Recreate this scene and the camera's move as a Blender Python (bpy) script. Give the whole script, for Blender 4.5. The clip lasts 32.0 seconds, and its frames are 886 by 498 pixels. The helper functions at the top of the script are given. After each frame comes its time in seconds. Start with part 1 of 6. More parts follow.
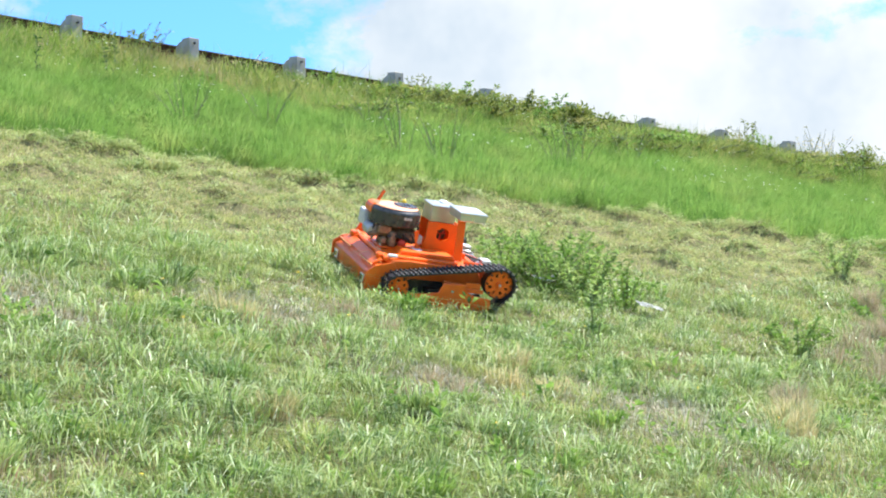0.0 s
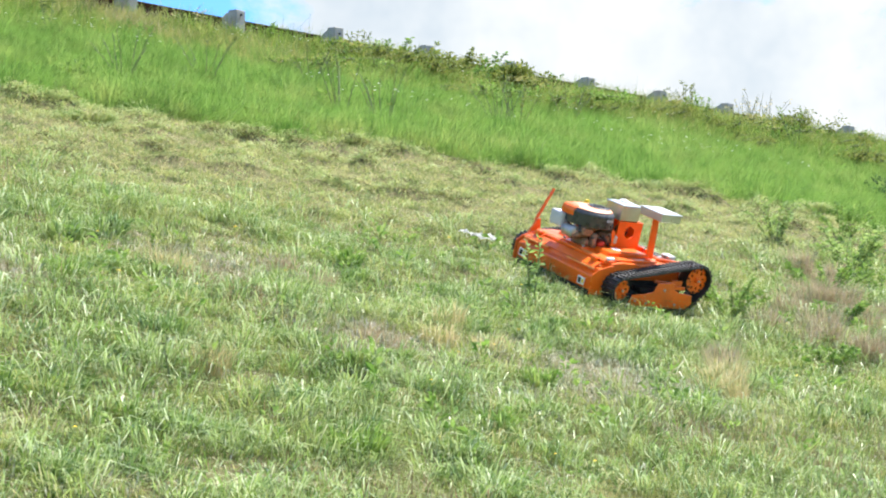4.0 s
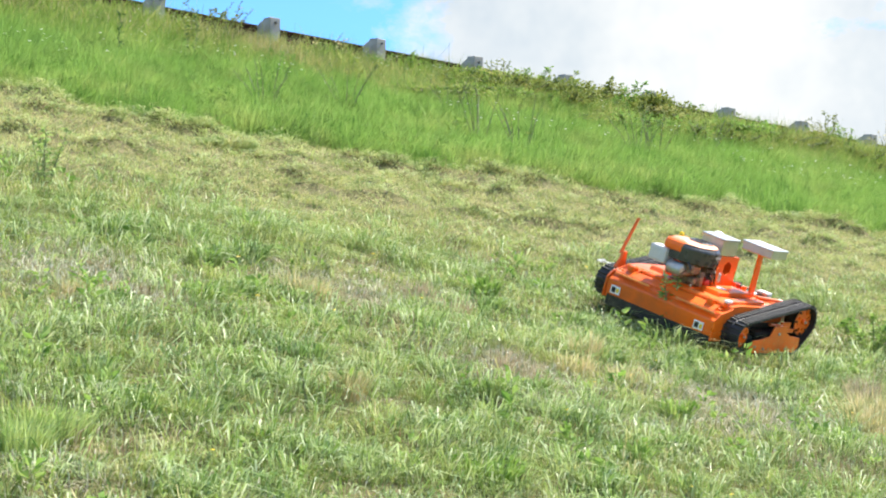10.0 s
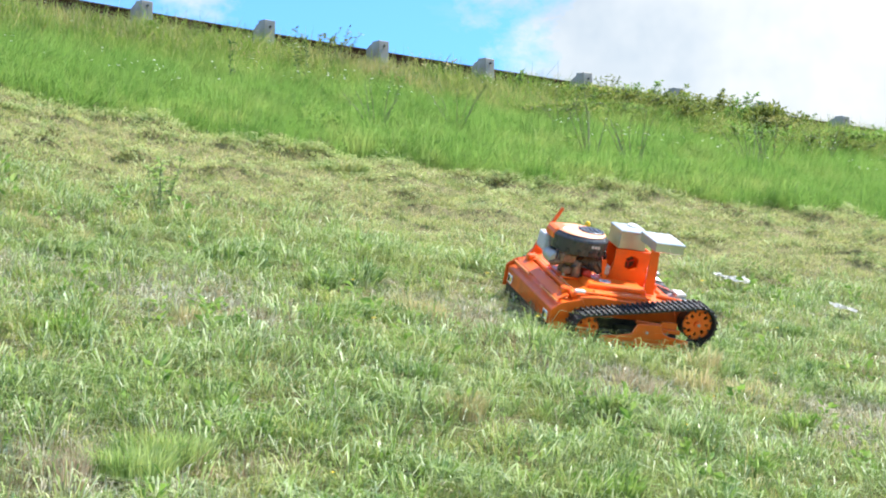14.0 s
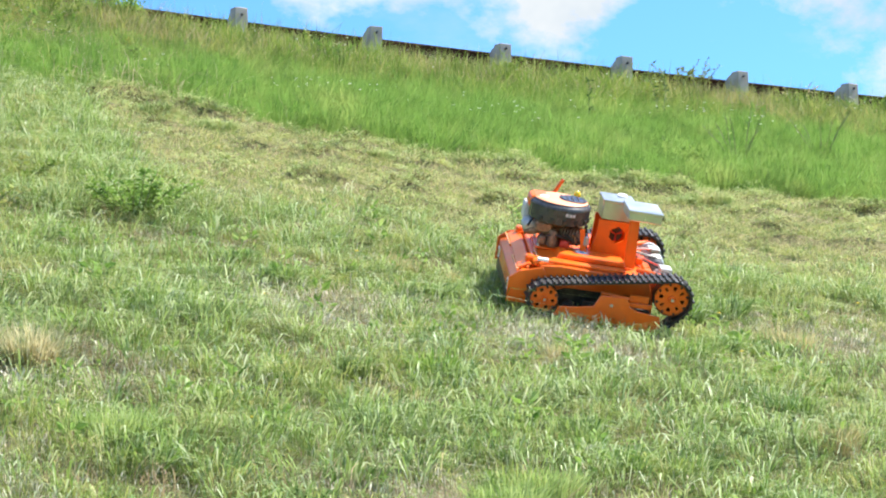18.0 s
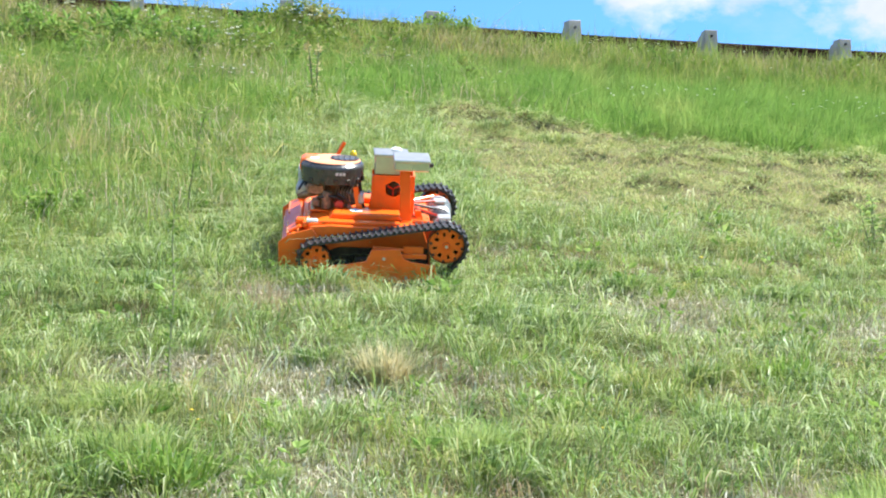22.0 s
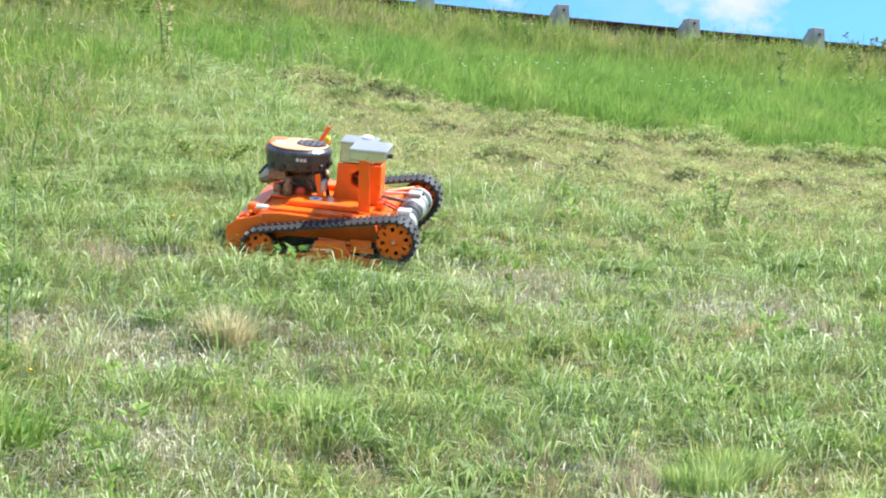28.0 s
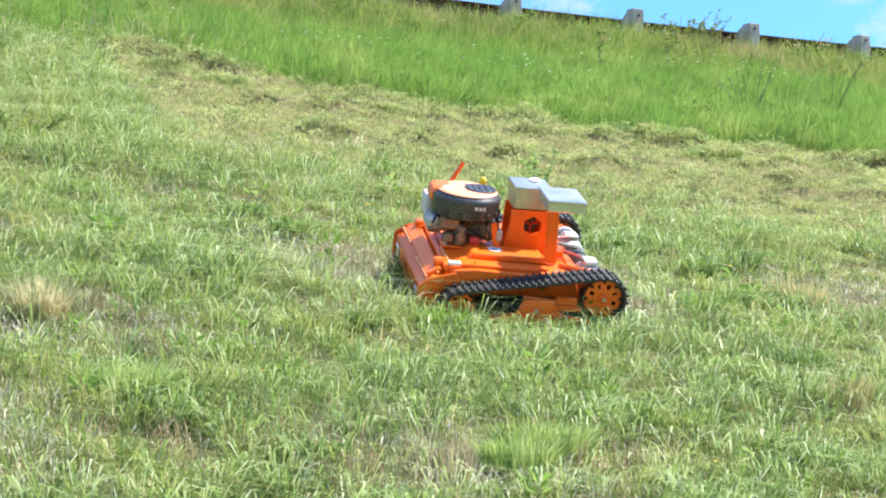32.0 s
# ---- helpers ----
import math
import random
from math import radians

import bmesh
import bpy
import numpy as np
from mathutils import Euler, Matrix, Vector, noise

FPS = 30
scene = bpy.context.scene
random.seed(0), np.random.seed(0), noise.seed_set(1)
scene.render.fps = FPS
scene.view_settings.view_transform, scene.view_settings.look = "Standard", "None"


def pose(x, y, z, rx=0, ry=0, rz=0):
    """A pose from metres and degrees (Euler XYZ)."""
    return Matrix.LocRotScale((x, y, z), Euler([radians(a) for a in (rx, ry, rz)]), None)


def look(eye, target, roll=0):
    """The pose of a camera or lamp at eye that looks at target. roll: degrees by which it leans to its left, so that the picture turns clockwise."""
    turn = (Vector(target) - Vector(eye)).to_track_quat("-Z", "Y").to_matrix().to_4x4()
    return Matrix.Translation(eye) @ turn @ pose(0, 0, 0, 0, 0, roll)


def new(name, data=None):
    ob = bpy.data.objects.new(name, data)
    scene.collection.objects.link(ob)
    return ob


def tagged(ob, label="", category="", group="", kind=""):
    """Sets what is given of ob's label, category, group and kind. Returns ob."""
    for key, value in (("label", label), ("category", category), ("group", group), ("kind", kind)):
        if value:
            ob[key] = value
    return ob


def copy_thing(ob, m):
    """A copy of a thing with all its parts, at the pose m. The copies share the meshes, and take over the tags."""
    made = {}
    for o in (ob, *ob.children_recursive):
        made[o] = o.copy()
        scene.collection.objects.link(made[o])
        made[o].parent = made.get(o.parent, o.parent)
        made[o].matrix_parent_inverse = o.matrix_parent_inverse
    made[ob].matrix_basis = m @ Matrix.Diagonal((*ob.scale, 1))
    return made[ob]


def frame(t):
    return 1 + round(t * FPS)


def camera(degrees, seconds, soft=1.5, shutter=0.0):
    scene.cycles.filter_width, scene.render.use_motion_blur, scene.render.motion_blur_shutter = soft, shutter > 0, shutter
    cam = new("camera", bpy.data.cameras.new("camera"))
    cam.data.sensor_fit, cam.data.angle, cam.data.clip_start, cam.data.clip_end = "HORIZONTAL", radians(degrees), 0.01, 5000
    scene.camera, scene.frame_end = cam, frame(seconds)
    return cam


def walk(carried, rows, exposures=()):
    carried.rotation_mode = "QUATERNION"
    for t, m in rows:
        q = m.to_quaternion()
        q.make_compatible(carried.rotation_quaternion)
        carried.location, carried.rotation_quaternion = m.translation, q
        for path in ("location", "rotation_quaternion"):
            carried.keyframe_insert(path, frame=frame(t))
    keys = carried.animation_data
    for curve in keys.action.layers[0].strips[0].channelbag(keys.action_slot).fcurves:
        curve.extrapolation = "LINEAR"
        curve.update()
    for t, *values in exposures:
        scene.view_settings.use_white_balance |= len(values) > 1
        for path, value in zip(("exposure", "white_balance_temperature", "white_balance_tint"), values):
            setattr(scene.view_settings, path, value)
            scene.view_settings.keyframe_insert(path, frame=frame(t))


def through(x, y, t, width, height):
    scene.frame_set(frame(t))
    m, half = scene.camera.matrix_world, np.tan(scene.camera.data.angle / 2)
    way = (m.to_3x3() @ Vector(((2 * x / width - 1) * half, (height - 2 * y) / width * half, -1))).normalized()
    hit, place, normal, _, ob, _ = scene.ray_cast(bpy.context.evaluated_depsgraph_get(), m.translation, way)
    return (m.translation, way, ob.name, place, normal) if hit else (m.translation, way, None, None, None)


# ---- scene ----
# The camera stands at the foot of the bank and only turns.
EYE = (0.0, 0.0, 1.6)
TURNS = [
    (0.0, 97.826, 0.561, -3.562),
    (0.5, 97.85, 0.008, -4.155),
    (1.0, 98.039, 0.449, -3.922),
    (1.5, 98.426, 0.186, -4.261),
    (2.0, 98.154, 0.138, -4.896),
    (2.5, 97.489, 0.032, -5.174),
    (4.5, 96.453, 0.083, -5.951),
    (5.0, 97.205, 0.371, -6.955),
    (5.5, 97.012, 0.142, -8.136),
    (6.0, 96.487, 0.397, -7.907),
    (6.5, 96.549, 0.137, -7.673),
    (7.0, 96.747, -0.337, -6.565),
    (7.5, 97.344, -0.97, -5.752),
    (8.0, 97.603, -0.938, -3.804),
    (8.5, 97.559, -1.194, -2.9),
    (9.0, 97.329, -1.071, -3.363),
    (9.5, 97.356, -0.929, -2.534),
    (10.0, 97.332, -1.201, -1.476),
    (10.5, 97.254, -1.345, -0.622),
    (11.0, 97.819, -1.094, -0.924),
    (11.5, 98.228, -0.757, -1.554),
    (12.0, 98.053, -0.132, -1.128),
    (12.5, 97.814, -0.028, -0.436),
    (13.0, 97.376, -0.0, 0.0),
    (13.5, 97.649, 0.104, 1.156),
    (15.5, 98.761, -0.574, 7.089),
    (16.0, 99.402, 0.161, 10.186),
    (16.5, 99.251, 0.189, 11.645),
    (17.0, 99.296, 0.238, 12.748),
    (17.5, 98.849, 0.45, 13.221),
    (18.0, 98.964, -0.014, 13.473),
    (18.5, 98.619, -0.56, 14.721),
    (19.0, 99.147, -0.564, 16.475),
    (19.5, 99.215, 0.356, 16.958),
    (20.0, 99.392, 0.571, 18.631),
    (20.5, 98.991, 1.064, 22.245),
    (21.0, 99.242, 1.06, 23.852),
    (21.5, 99.33, 1.003, 24.105),
    (22.0, 99.358, 0.831, 24.265),
    (22.5, 98.941, 0.871, 24.407),
    (23.0, 98.887, 0.566, 25.202),
    (23.5, 99.47, -0.077, 25.578),
    (24.0, 99.92, 0.347, 25.607),
    (24.5, 99.583, -0.058, 25.667),
    (26.5, 98.793, -0.084, 22.907),
    (27.0, 98.489, -0.058, 21.005),
    (27.5, 98.563, -0.354, 19.665),
    (28.0, 98.32, -0.058, 19.372),
    (28.5, 98.486, -0.102, 19.285),
    (29.0, 98.331, 0.029, 18.926),
    (29.5, 98.177, 0.05, 18.464),
    (30.0, 97.869, -0.01, 17.781),
    (30.5, 97.422, -0.365, 17.327),
    (31.0, 97.246, -0.114, 15.841),
    (31.5, 97.58, 0.256, 14.731),
    (32.0, 97.536, 0.061, 13.816),
]
cam = camera(26.72, 32.0, soft=2.0)
EXPOSURE = 1.42
# the camera's white balance drifts a little, in kelvin
BALANCE = ((0, 6400), (1, 6500), (2, 6950), (2.5, 6900), (4.5, 6450), (5, 6350), (6, 7050), (7, 6550), (8, 7150), (9, 6600), (10, 6750), (11, 6550), (12, 6500), (13, 6450), (16, 6400), (17, 6550), (18, 6650), (19, 6500), (22, 6500), (23, 6900), (24, 6450), (27, 6550), (28, 6400), (30, 6400), (31, 6350), (32, 6550))
walk(cam, [(t, pose(*EYE, rx, ry, rz)) for t, rx, ry, rz in TURNS], [(t, EXPOSURE + (0.04 if t > 26 else 0.0), k, 10) for t, k in BALANCE])

# ---- sky, sun, light ----
SUN = Vector((0.45, 0.25, 0.86)).normalized()
world = bpy.data.worlds.new("world")
scene.world = world
world.use_nodes = True
wn, wl = world.node_tree.nodes, world.node_tree.links
wn.clear()
w_out = wn.new("ShaderNodeOutputWorld")
w_bg = wn.new("ShaderNodeBackground")
w_bg.inputs["Strength"].default_value = 0.12
w_sky = wn.new("ShaderNodeTexSky")
w_sky.sky_type = "NISHITA"
w_sky.sun_disc = False
w_sky.sun_elevation = math.asin(SUN.z)
w_sky.sun_rotation = math.atan2(SUN.x, SUN.y)
w_sky.air_density, w_sky.dust_density, w_sky.ozone_density = 1.0, 0.6, 2.0


def wmath(op, a, b=None, c=None, clamp=False):
    n = wn.new("ShaderNodeMath")
    n.operation, n.use_clamp = op, clamp
    for i, v in enumerate((a, b, c)):
        if v is None:
            continue
        if isinstance(v, (int, float)):
            n.inputs[i].default_value = v
        else:
            wl.new(v, n.inputs[i])
    return n.outputs[0]


w_co = wn.new("ShaderNodeTexCoord").outputs["Generated"]


def wnoise(scale, detail, rough, stretch=(1, 1, 1)):
    mp = wn.new("ShaderNodeMapping")
    mp.inputs["Scale"].default_value = stretch
    wl.new(w_co, mp.inputs["Vector"])
    n = wn.new("ShaderNodeTexNoise")
    n.inputs["Scale"].default_value, n.inputs["Detail"].default_value, n.inputs["Roughness"].default_value = scale, detail, rough
    wl.new(mp.outputs[0], n.inputs["Vector"])
    return n.outputs[0]


def cloud_bank(az, el, wide):
    """How far a direction lies inside a round bank of cloud: 0 at its rim, towards 1 in its heart."""
    a, e = radians(az), radians(el)
    d = wn.new("ShaderNodeVectorMath")
    d.operation = "DOT_PRODUCT"
    d.inputs[1].default_value = (math.cos(e) * math.sin(a), math.cos(e) * math.cos(a), math.sin(e))
    nrm = wn.new("ShaderNodeVectorMath")
    nrm.operation = "NORMALIZE"
    wl.new(w_co, nrm.inputs[0])
    wl.new(nrm.outputs[0], d.inputs[0])
    ang = wmath("ARCCOSINE", wmath("MINIMUM", d.outputs["Value"], 0.99999))
    return wmath("SUBTRACT", 1.0, wmath("DIVIDE", ang, radians(wide)))


bank = None
for az, el, wide in ((8, 15.5, 10.0), (15, 10, 6.0), (4, 23, 9.0), (-9.6, 18.3, 3.5), (-6.5, 20.5, 4.4), (-13.5, 19.6, 3.6), (-17, 18.6, 2.6), (20, 17.5, 4.2),
                     (-41, 19, 4.5), (24, 30, 9), (-25, 40, 12), (70, 30, 22), (-90, 35, 25), (150, 25, 20), (200, 40, 24)):
    b = cloud_bank(az, el, wide)
    bank = b if bank is None else wmath("MAXIMUM", bank, b)
w_fluff = wmath("SUBTRACT", wnoise(16, 9, 0.62, (1, 1, 1.6)), 0.5)
w_mask = wmath("MULTIPLY", wmath("ADD", bank, wmath("MULTIPLY", w_fluff, 1.7)), 3.2, clamp=True)
w_wisp = wmath("MULTIPLY", wmath("SUBTRACT", wnoise(9, 6, 0.6, (1, 1, 2.5)), 0.56), 3.0, clamp=True)
w_mask = wmath("MAXIMUM", w_mask, wmath("MULTIPLY", w_wisp, 0.5), clamp=True)
w_shade = wn.new("ShaderNodeMapRange")
wl.new(wnoise(7, 5, 0.6), w_shade.inputs["Value"])
w_shade.inputs["From Min"].default_value, w_shade.inputs["From Max"].default_value = 0.35, 0.62
w_cloud = wn.new("ShaderNodeMix")
w_cloud.data_type, w_cloud.clamp_factor = "RGBA", True
wl.new(w_shade.outputs[0], w_cloud.inputs[0])
w_cloud.inputs[6].default_value = (2.15, 2.5, 2.85, 1)
w_cloud.inputs[7].default_value = (3.35, 3.45, 3.5, 1)
w_mix = wn.new("ShaderNodeMix")
w_mix.data_type = "RGBA"
wl.new(w_mask, w_mix.inputs[0])
w_tint = wn.new("ShaderNodeMix")
w_tint.data_type, w_tint.blend_type = "RGBA", "MULTIPLY"
w_tint.inputs[0].default_value = 1.0
w_tint.inputs[7].default_value = (0.37, 0.68, 1.0, 1)
wl.new(w_sky.outputs[0], w_tint.inputs[6])
wl.new(w_tint.outputs[2], w_mix.inputs[6])
wl.new(w_cloud.outputs[2], w_mix.inputs[7])
wl.new(w_mix.outputs[2], w_bg.inputs["Color"])
wl.new(w_bg.outputs[0], w_out.inputs[0])

sun = new("sun", bpy.data.lights.new("sun", "SUN"))
sun.data.energy, sun.data.angle, sun.data.color = 4.5, radians(0.55), (1.0, 0.955, 0.88)
sun.matrix_basis = look((0, 0, 40), Vector((0, 0, 40)) - SUN)

# ---- materials ----
def nodes_of(name, rough=0.6, metal=0.0, spec=0.5):
    m = bpy.data.materials.new(name)
    m.use_nodes = True
    nt = m.node_tree
    b = nt.nodes["Principled BSDF"]
    b.inputs["Roughness"].default_value, b.inputs["Metallic"].default_value = rough, metal
    b.inputs["Specular IOR Level"].default_value = spec
    return m, nt, b


def tex_noise(nt, scale, detail=4, rough=0.6, vec=None, stretch=None):
    n = nt.nodes.new("ShaderNodeTexNoise")
    n.inputs["Scale"].default_value, n.inputs["Detail"].default_value, n.inputs["Roughness"].default_value = scale, detail, rough
    if vec is None:
        vec = nt.nodes.new("ShaderNodeTexCoord").outputs["Object"]
    if stretch:
        mp = nt.nodes.new("ShaderNodeMapping")
        mp.inputs["Scale"].default_value = stretch
        nt.links.new(vec, mp.inputs["Vector"])
        vec = mp.outputs[0]
    nt.links.new(vec, n.inputs["Vector"])
    return n.outputs[0]


def ramp(nt, fac, stops):
    r = nt.nodes.new("ShaderNodeValToRGB")
    e = r.color_ramp.elements
    while len(e) < len(stops):
        e.new(0.5)
    for k, (p, c) in zip(e, stops):
        k.position, k.color = p, (*c, 1)
    nt.links.new(fac, r.inputs[0])
    return r.outputs[0]


def blend(nt, fac, a, b, mode="MIX"):
    n = nt.nodes.new("ShaderNodeMix")
    n.data_type, n.blend_type = "RGBA", mode
    for v, i in ((fac, 0), (a, 6), (b, 7)):
        if isinstance(v, (int, float)):
            n.inputs[i].default_value = v
        elif isinstance(v, tuple):
            n.inputs[i].default_value = (*v, 1)
        else:
            nt.links.new(v, n.inputs[i])
    return n.outputs[2]


def bump(nt, b, height, strength, dist=0.002):
    n = nt.nodes.new("ShaderNodeBump")
    n.inputs["Strength"].default_value, n.inputs["Distance"].default_value = strength, dist
    nt.links.new(height, n.inputs["Height"])
    nt.links.new(n.outputs[0], b.inputs["Normal"])


def surface(name, c1, c2, scale, rough=0.6, metal=0.0, dirt=None, bumps=0.0, spec=0.5):
    """Two close colours mixed by grain, with broader stains of a third."""
    m, nt, b = nodes_of(name, rough, metal, spec)
    col = ramp(nt, tex_noise(nt, scale, 5), ((0.3, c1), (0.7, c2)))
    if dirt:
        col = blend(nt, ramp(nt, tex_noise(nt, scale * 0.22, 6, 0.7), ((0.48, (0, 0, 0)), (0.72, (1, 1, 1)))), col, dirt)
        mr = nt.nodes.new("ShaderNodeMapRange")
        nt.links.new(tex_noise(nt, scale * 0.4, 4), mr.inputs["Value"])
        mr.inputs["To Min"].default_value, mr.inputs["To Max"].default_value = max(0.05, rough - 0.12), min(1, rough + 0.2)
        nt.links.new(mr.outputs[0], b.inputs["Roughness"])
    nt.links.new(col, b.inputs["Base Color"])
    if bumps:
        bump(nt, b, tex_noise(nt, scale * 2.5, 4), bumps)
    return m


ORANGE = surface("orange_paint", (0.85, 0.125, 0.007), (0.92, 0.16, 0.011), 9, 0.28, 0, (0.55, 0.11, 0.02), 0.05)
# paler orange for the deck folds: the sun's highlight put into the colour
HIGHLIGHT_ORANGE = surface("orange_edge_highlight", (0.88, 0.26, 0.06), (0.92, 0.34, 0.11), 18, 0.22, 0, (0.8, 0.2, 0.04), 0.05)
BLACK_RUBBER = surface("track_rubber", (0.014, 0.014, 0.015), (0.026, 0.026, 0.027), 40, 0.5, 0, (0.04, 0.04, 0.032), 0.3)
DARK_PLASTIC = surface("dark_grey_plastic", (0.035, 0.036, 0.039), (0.055, 0.057, 0.061), 30, 0.24, 0, (0.07, 0.065, 0.055))
ALUMINIUM = surface("cast_aluminium", (0.42, 0.42, 0.41), (0.54, 0.54, 0.53), 25, 0.45, 0.75, (0.3, 0.29, 0.26), 0.2)
BOX_STEEL = surface("galvanised_box", (0.5, 0.52, 0.51), (0.58, 0.6, 0.59), 14, 0.3, 0.9, (0.42, 0.43, 0.41))
ENGINE_METAL = surface("engine_castings", (0.12, 0.075, 0.05), (0.46, 0.29, 0.19), 34, 0.55, 0.4, (0.12, 0.06, 0.03), 0.4)
# paler than the orange paint: the glare of the sky on the cowl top
COWL_ORANGE = surface("orange_plastic_glare", (0.82, 0.31, 0.15), (0.86, 0.37, 0.2), 12, 0.42, 0, (0.7, 0.2, 0.07))
DARK_STEEL = surface("dark_steel", (0.02, 0.02, 0.021), (0.05, 0.05, 0.05), 30, 0.45, 0.5, (0.1, 0.09, 0.07))
RED_PAINT = surface("red_filter", (0.5, 0.035, 0.018), (0.58, 0.05, 0.02), 20, 0.5)
YELLOW = surface("yellow_lens", (0.8, 0.55, 0.01), (0.85, 0.62, 0.03), 30, 0.25)
WHITE_LABEL = surface("white_sticker", (0.8, 0.81, 0.82), (0.84, 0.85, 0.86), 30, 0.35)
BLUE_LABEL = surface("blue_print", (0.02, 0.16, 0.36), (0.03, 0.2, 0.42), 30, 0.35)
GREY_LABEL = surface("pale_grey_badge", (0.5, 0.5, 0.52), (0.58, 0.58, 0.6), 30, 0.4)
POST_WOOD = surface("weathered_post_wood", (0.3, 0.29, 0.27), (0.46, 0.45, 0.43), 6, 0.85, 0, (0.2, 0.18, 0.16), 0.6)
RUST_RAIL = surface("rusted_rail_steel", (0.03, 0.014, 0.013), (0.075, 0.03, 0.026), 5, 0.8, 0.1, (0.15, 0.065, 0.05), 0.2, 0.25)
PAPER = surface("white_scrap", (0.5, 0.51, 0.49), (0.66, 0.66, 0.65), 12, 0.6, 0, (0.45, 0.45, 0.42))


def blade_material(name, stops, patch=(0.5, 0.4, 0.16), patch_scale=0.5, patch_lo=0.5, patch_hi=0.68, gloss=0.5, through=0.35, strength=0.7):
    """Leaf blades: a colour for each blade, drifting over the ground in patches, thin enough to let light through."""
    m, nt, b = nodes_of(name, min(0.8, gloss + 0.1), 0, 0.22 if gloss > 0.36 else 0.3)
    g = nt.nodes.new("ShaderNodeNewGeometry")
    col = ramp(nt, g.outputs["Random Per Island"], stops)
    pos = nt.nodes.new("ShaderNodeTexCoord").outputs["Object"]
    broad = ramp(nt, tex_noise(nt, patch_scale, 4, 0.7, pos), ((patch_lo, (0, 0, 0)), (patch_hi, (strength, strength, strength))))
    col = blend(nt, broad, col, patch)
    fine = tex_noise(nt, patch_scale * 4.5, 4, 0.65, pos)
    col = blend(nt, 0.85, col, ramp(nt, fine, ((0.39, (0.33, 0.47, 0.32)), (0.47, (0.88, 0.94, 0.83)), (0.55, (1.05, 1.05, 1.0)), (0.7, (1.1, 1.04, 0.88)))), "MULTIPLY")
    nt.links.new(col, b.inputs["Base Color"])
    tr = nt.nodes.new("ShaderNodeBsdfTranslucent")
    nt.links.new(col, tr.inputs["Color"])
    mx = nt.nodes.new("ShaderNodeMixShader")
    mx.inputs[0].default_value = through
    nt.links.new(b.outputs[0], mx.inputs[1])
    nt.links.new(tr.outputs[0], mx.inputs[2])
    nt.links.new(mx.outputs[0], nt.nodes["Material Output"].inputs[0])
    return m


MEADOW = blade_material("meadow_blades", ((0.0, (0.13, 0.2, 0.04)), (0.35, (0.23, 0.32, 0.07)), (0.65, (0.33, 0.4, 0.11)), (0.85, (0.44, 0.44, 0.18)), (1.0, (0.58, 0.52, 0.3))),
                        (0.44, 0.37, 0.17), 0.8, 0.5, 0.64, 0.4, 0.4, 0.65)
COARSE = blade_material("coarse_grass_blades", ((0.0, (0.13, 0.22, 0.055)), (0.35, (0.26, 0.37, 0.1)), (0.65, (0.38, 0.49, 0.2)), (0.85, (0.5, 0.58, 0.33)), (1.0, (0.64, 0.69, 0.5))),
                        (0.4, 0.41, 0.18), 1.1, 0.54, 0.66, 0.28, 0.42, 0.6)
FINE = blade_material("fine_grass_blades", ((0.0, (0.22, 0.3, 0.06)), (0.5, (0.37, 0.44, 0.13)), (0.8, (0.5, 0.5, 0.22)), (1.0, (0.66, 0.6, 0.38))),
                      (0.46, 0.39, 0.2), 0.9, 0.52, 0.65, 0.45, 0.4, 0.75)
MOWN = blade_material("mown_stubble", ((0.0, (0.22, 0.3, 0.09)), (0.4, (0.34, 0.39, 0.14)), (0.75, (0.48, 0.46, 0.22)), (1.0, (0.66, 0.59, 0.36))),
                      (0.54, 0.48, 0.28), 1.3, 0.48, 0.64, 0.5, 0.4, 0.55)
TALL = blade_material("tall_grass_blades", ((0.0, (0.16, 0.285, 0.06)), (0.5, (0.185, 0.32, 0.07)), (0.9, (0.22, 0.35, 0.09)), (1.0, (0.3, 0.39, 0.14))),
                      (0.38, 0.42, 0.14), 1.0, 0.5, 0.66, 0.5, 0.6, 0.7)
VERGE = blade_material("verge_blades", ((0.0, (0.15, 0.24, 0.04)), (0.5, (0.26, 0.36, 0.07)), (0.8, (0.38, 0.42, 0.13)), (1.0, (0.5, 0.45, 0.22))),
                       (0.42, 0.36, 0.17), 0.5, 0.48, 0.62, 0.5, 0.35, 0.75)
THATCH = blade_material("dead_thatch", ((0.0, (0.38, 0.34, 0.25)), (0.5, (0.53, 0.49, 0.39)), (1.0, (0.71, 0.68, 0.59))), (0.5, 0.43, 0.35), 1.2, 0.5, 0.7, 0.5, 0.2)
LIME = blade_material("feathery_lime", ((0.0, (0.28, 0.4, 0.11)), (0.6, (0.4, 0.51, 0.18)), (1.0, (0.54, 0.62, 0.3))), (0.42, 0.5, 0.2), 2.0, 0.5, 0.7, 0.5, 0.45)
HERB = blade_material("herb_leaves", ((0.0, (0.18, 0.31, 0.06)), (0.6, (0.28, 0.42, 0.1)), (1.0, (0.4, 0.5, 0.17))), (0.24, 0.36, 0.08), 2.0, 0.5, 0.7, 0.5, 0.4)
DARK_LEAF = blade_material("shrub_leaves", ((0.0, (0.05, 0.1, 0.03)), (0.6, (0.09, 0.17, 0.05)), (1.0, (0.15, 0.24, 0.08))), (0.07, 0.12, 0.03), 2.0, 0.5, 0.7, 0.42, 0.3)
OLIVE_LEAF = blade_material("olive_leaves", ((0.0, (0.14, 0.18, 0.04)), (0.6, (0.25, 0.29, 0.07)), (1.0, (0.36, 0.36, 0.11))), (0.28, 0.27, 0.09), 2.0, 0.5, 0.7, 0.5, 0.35)
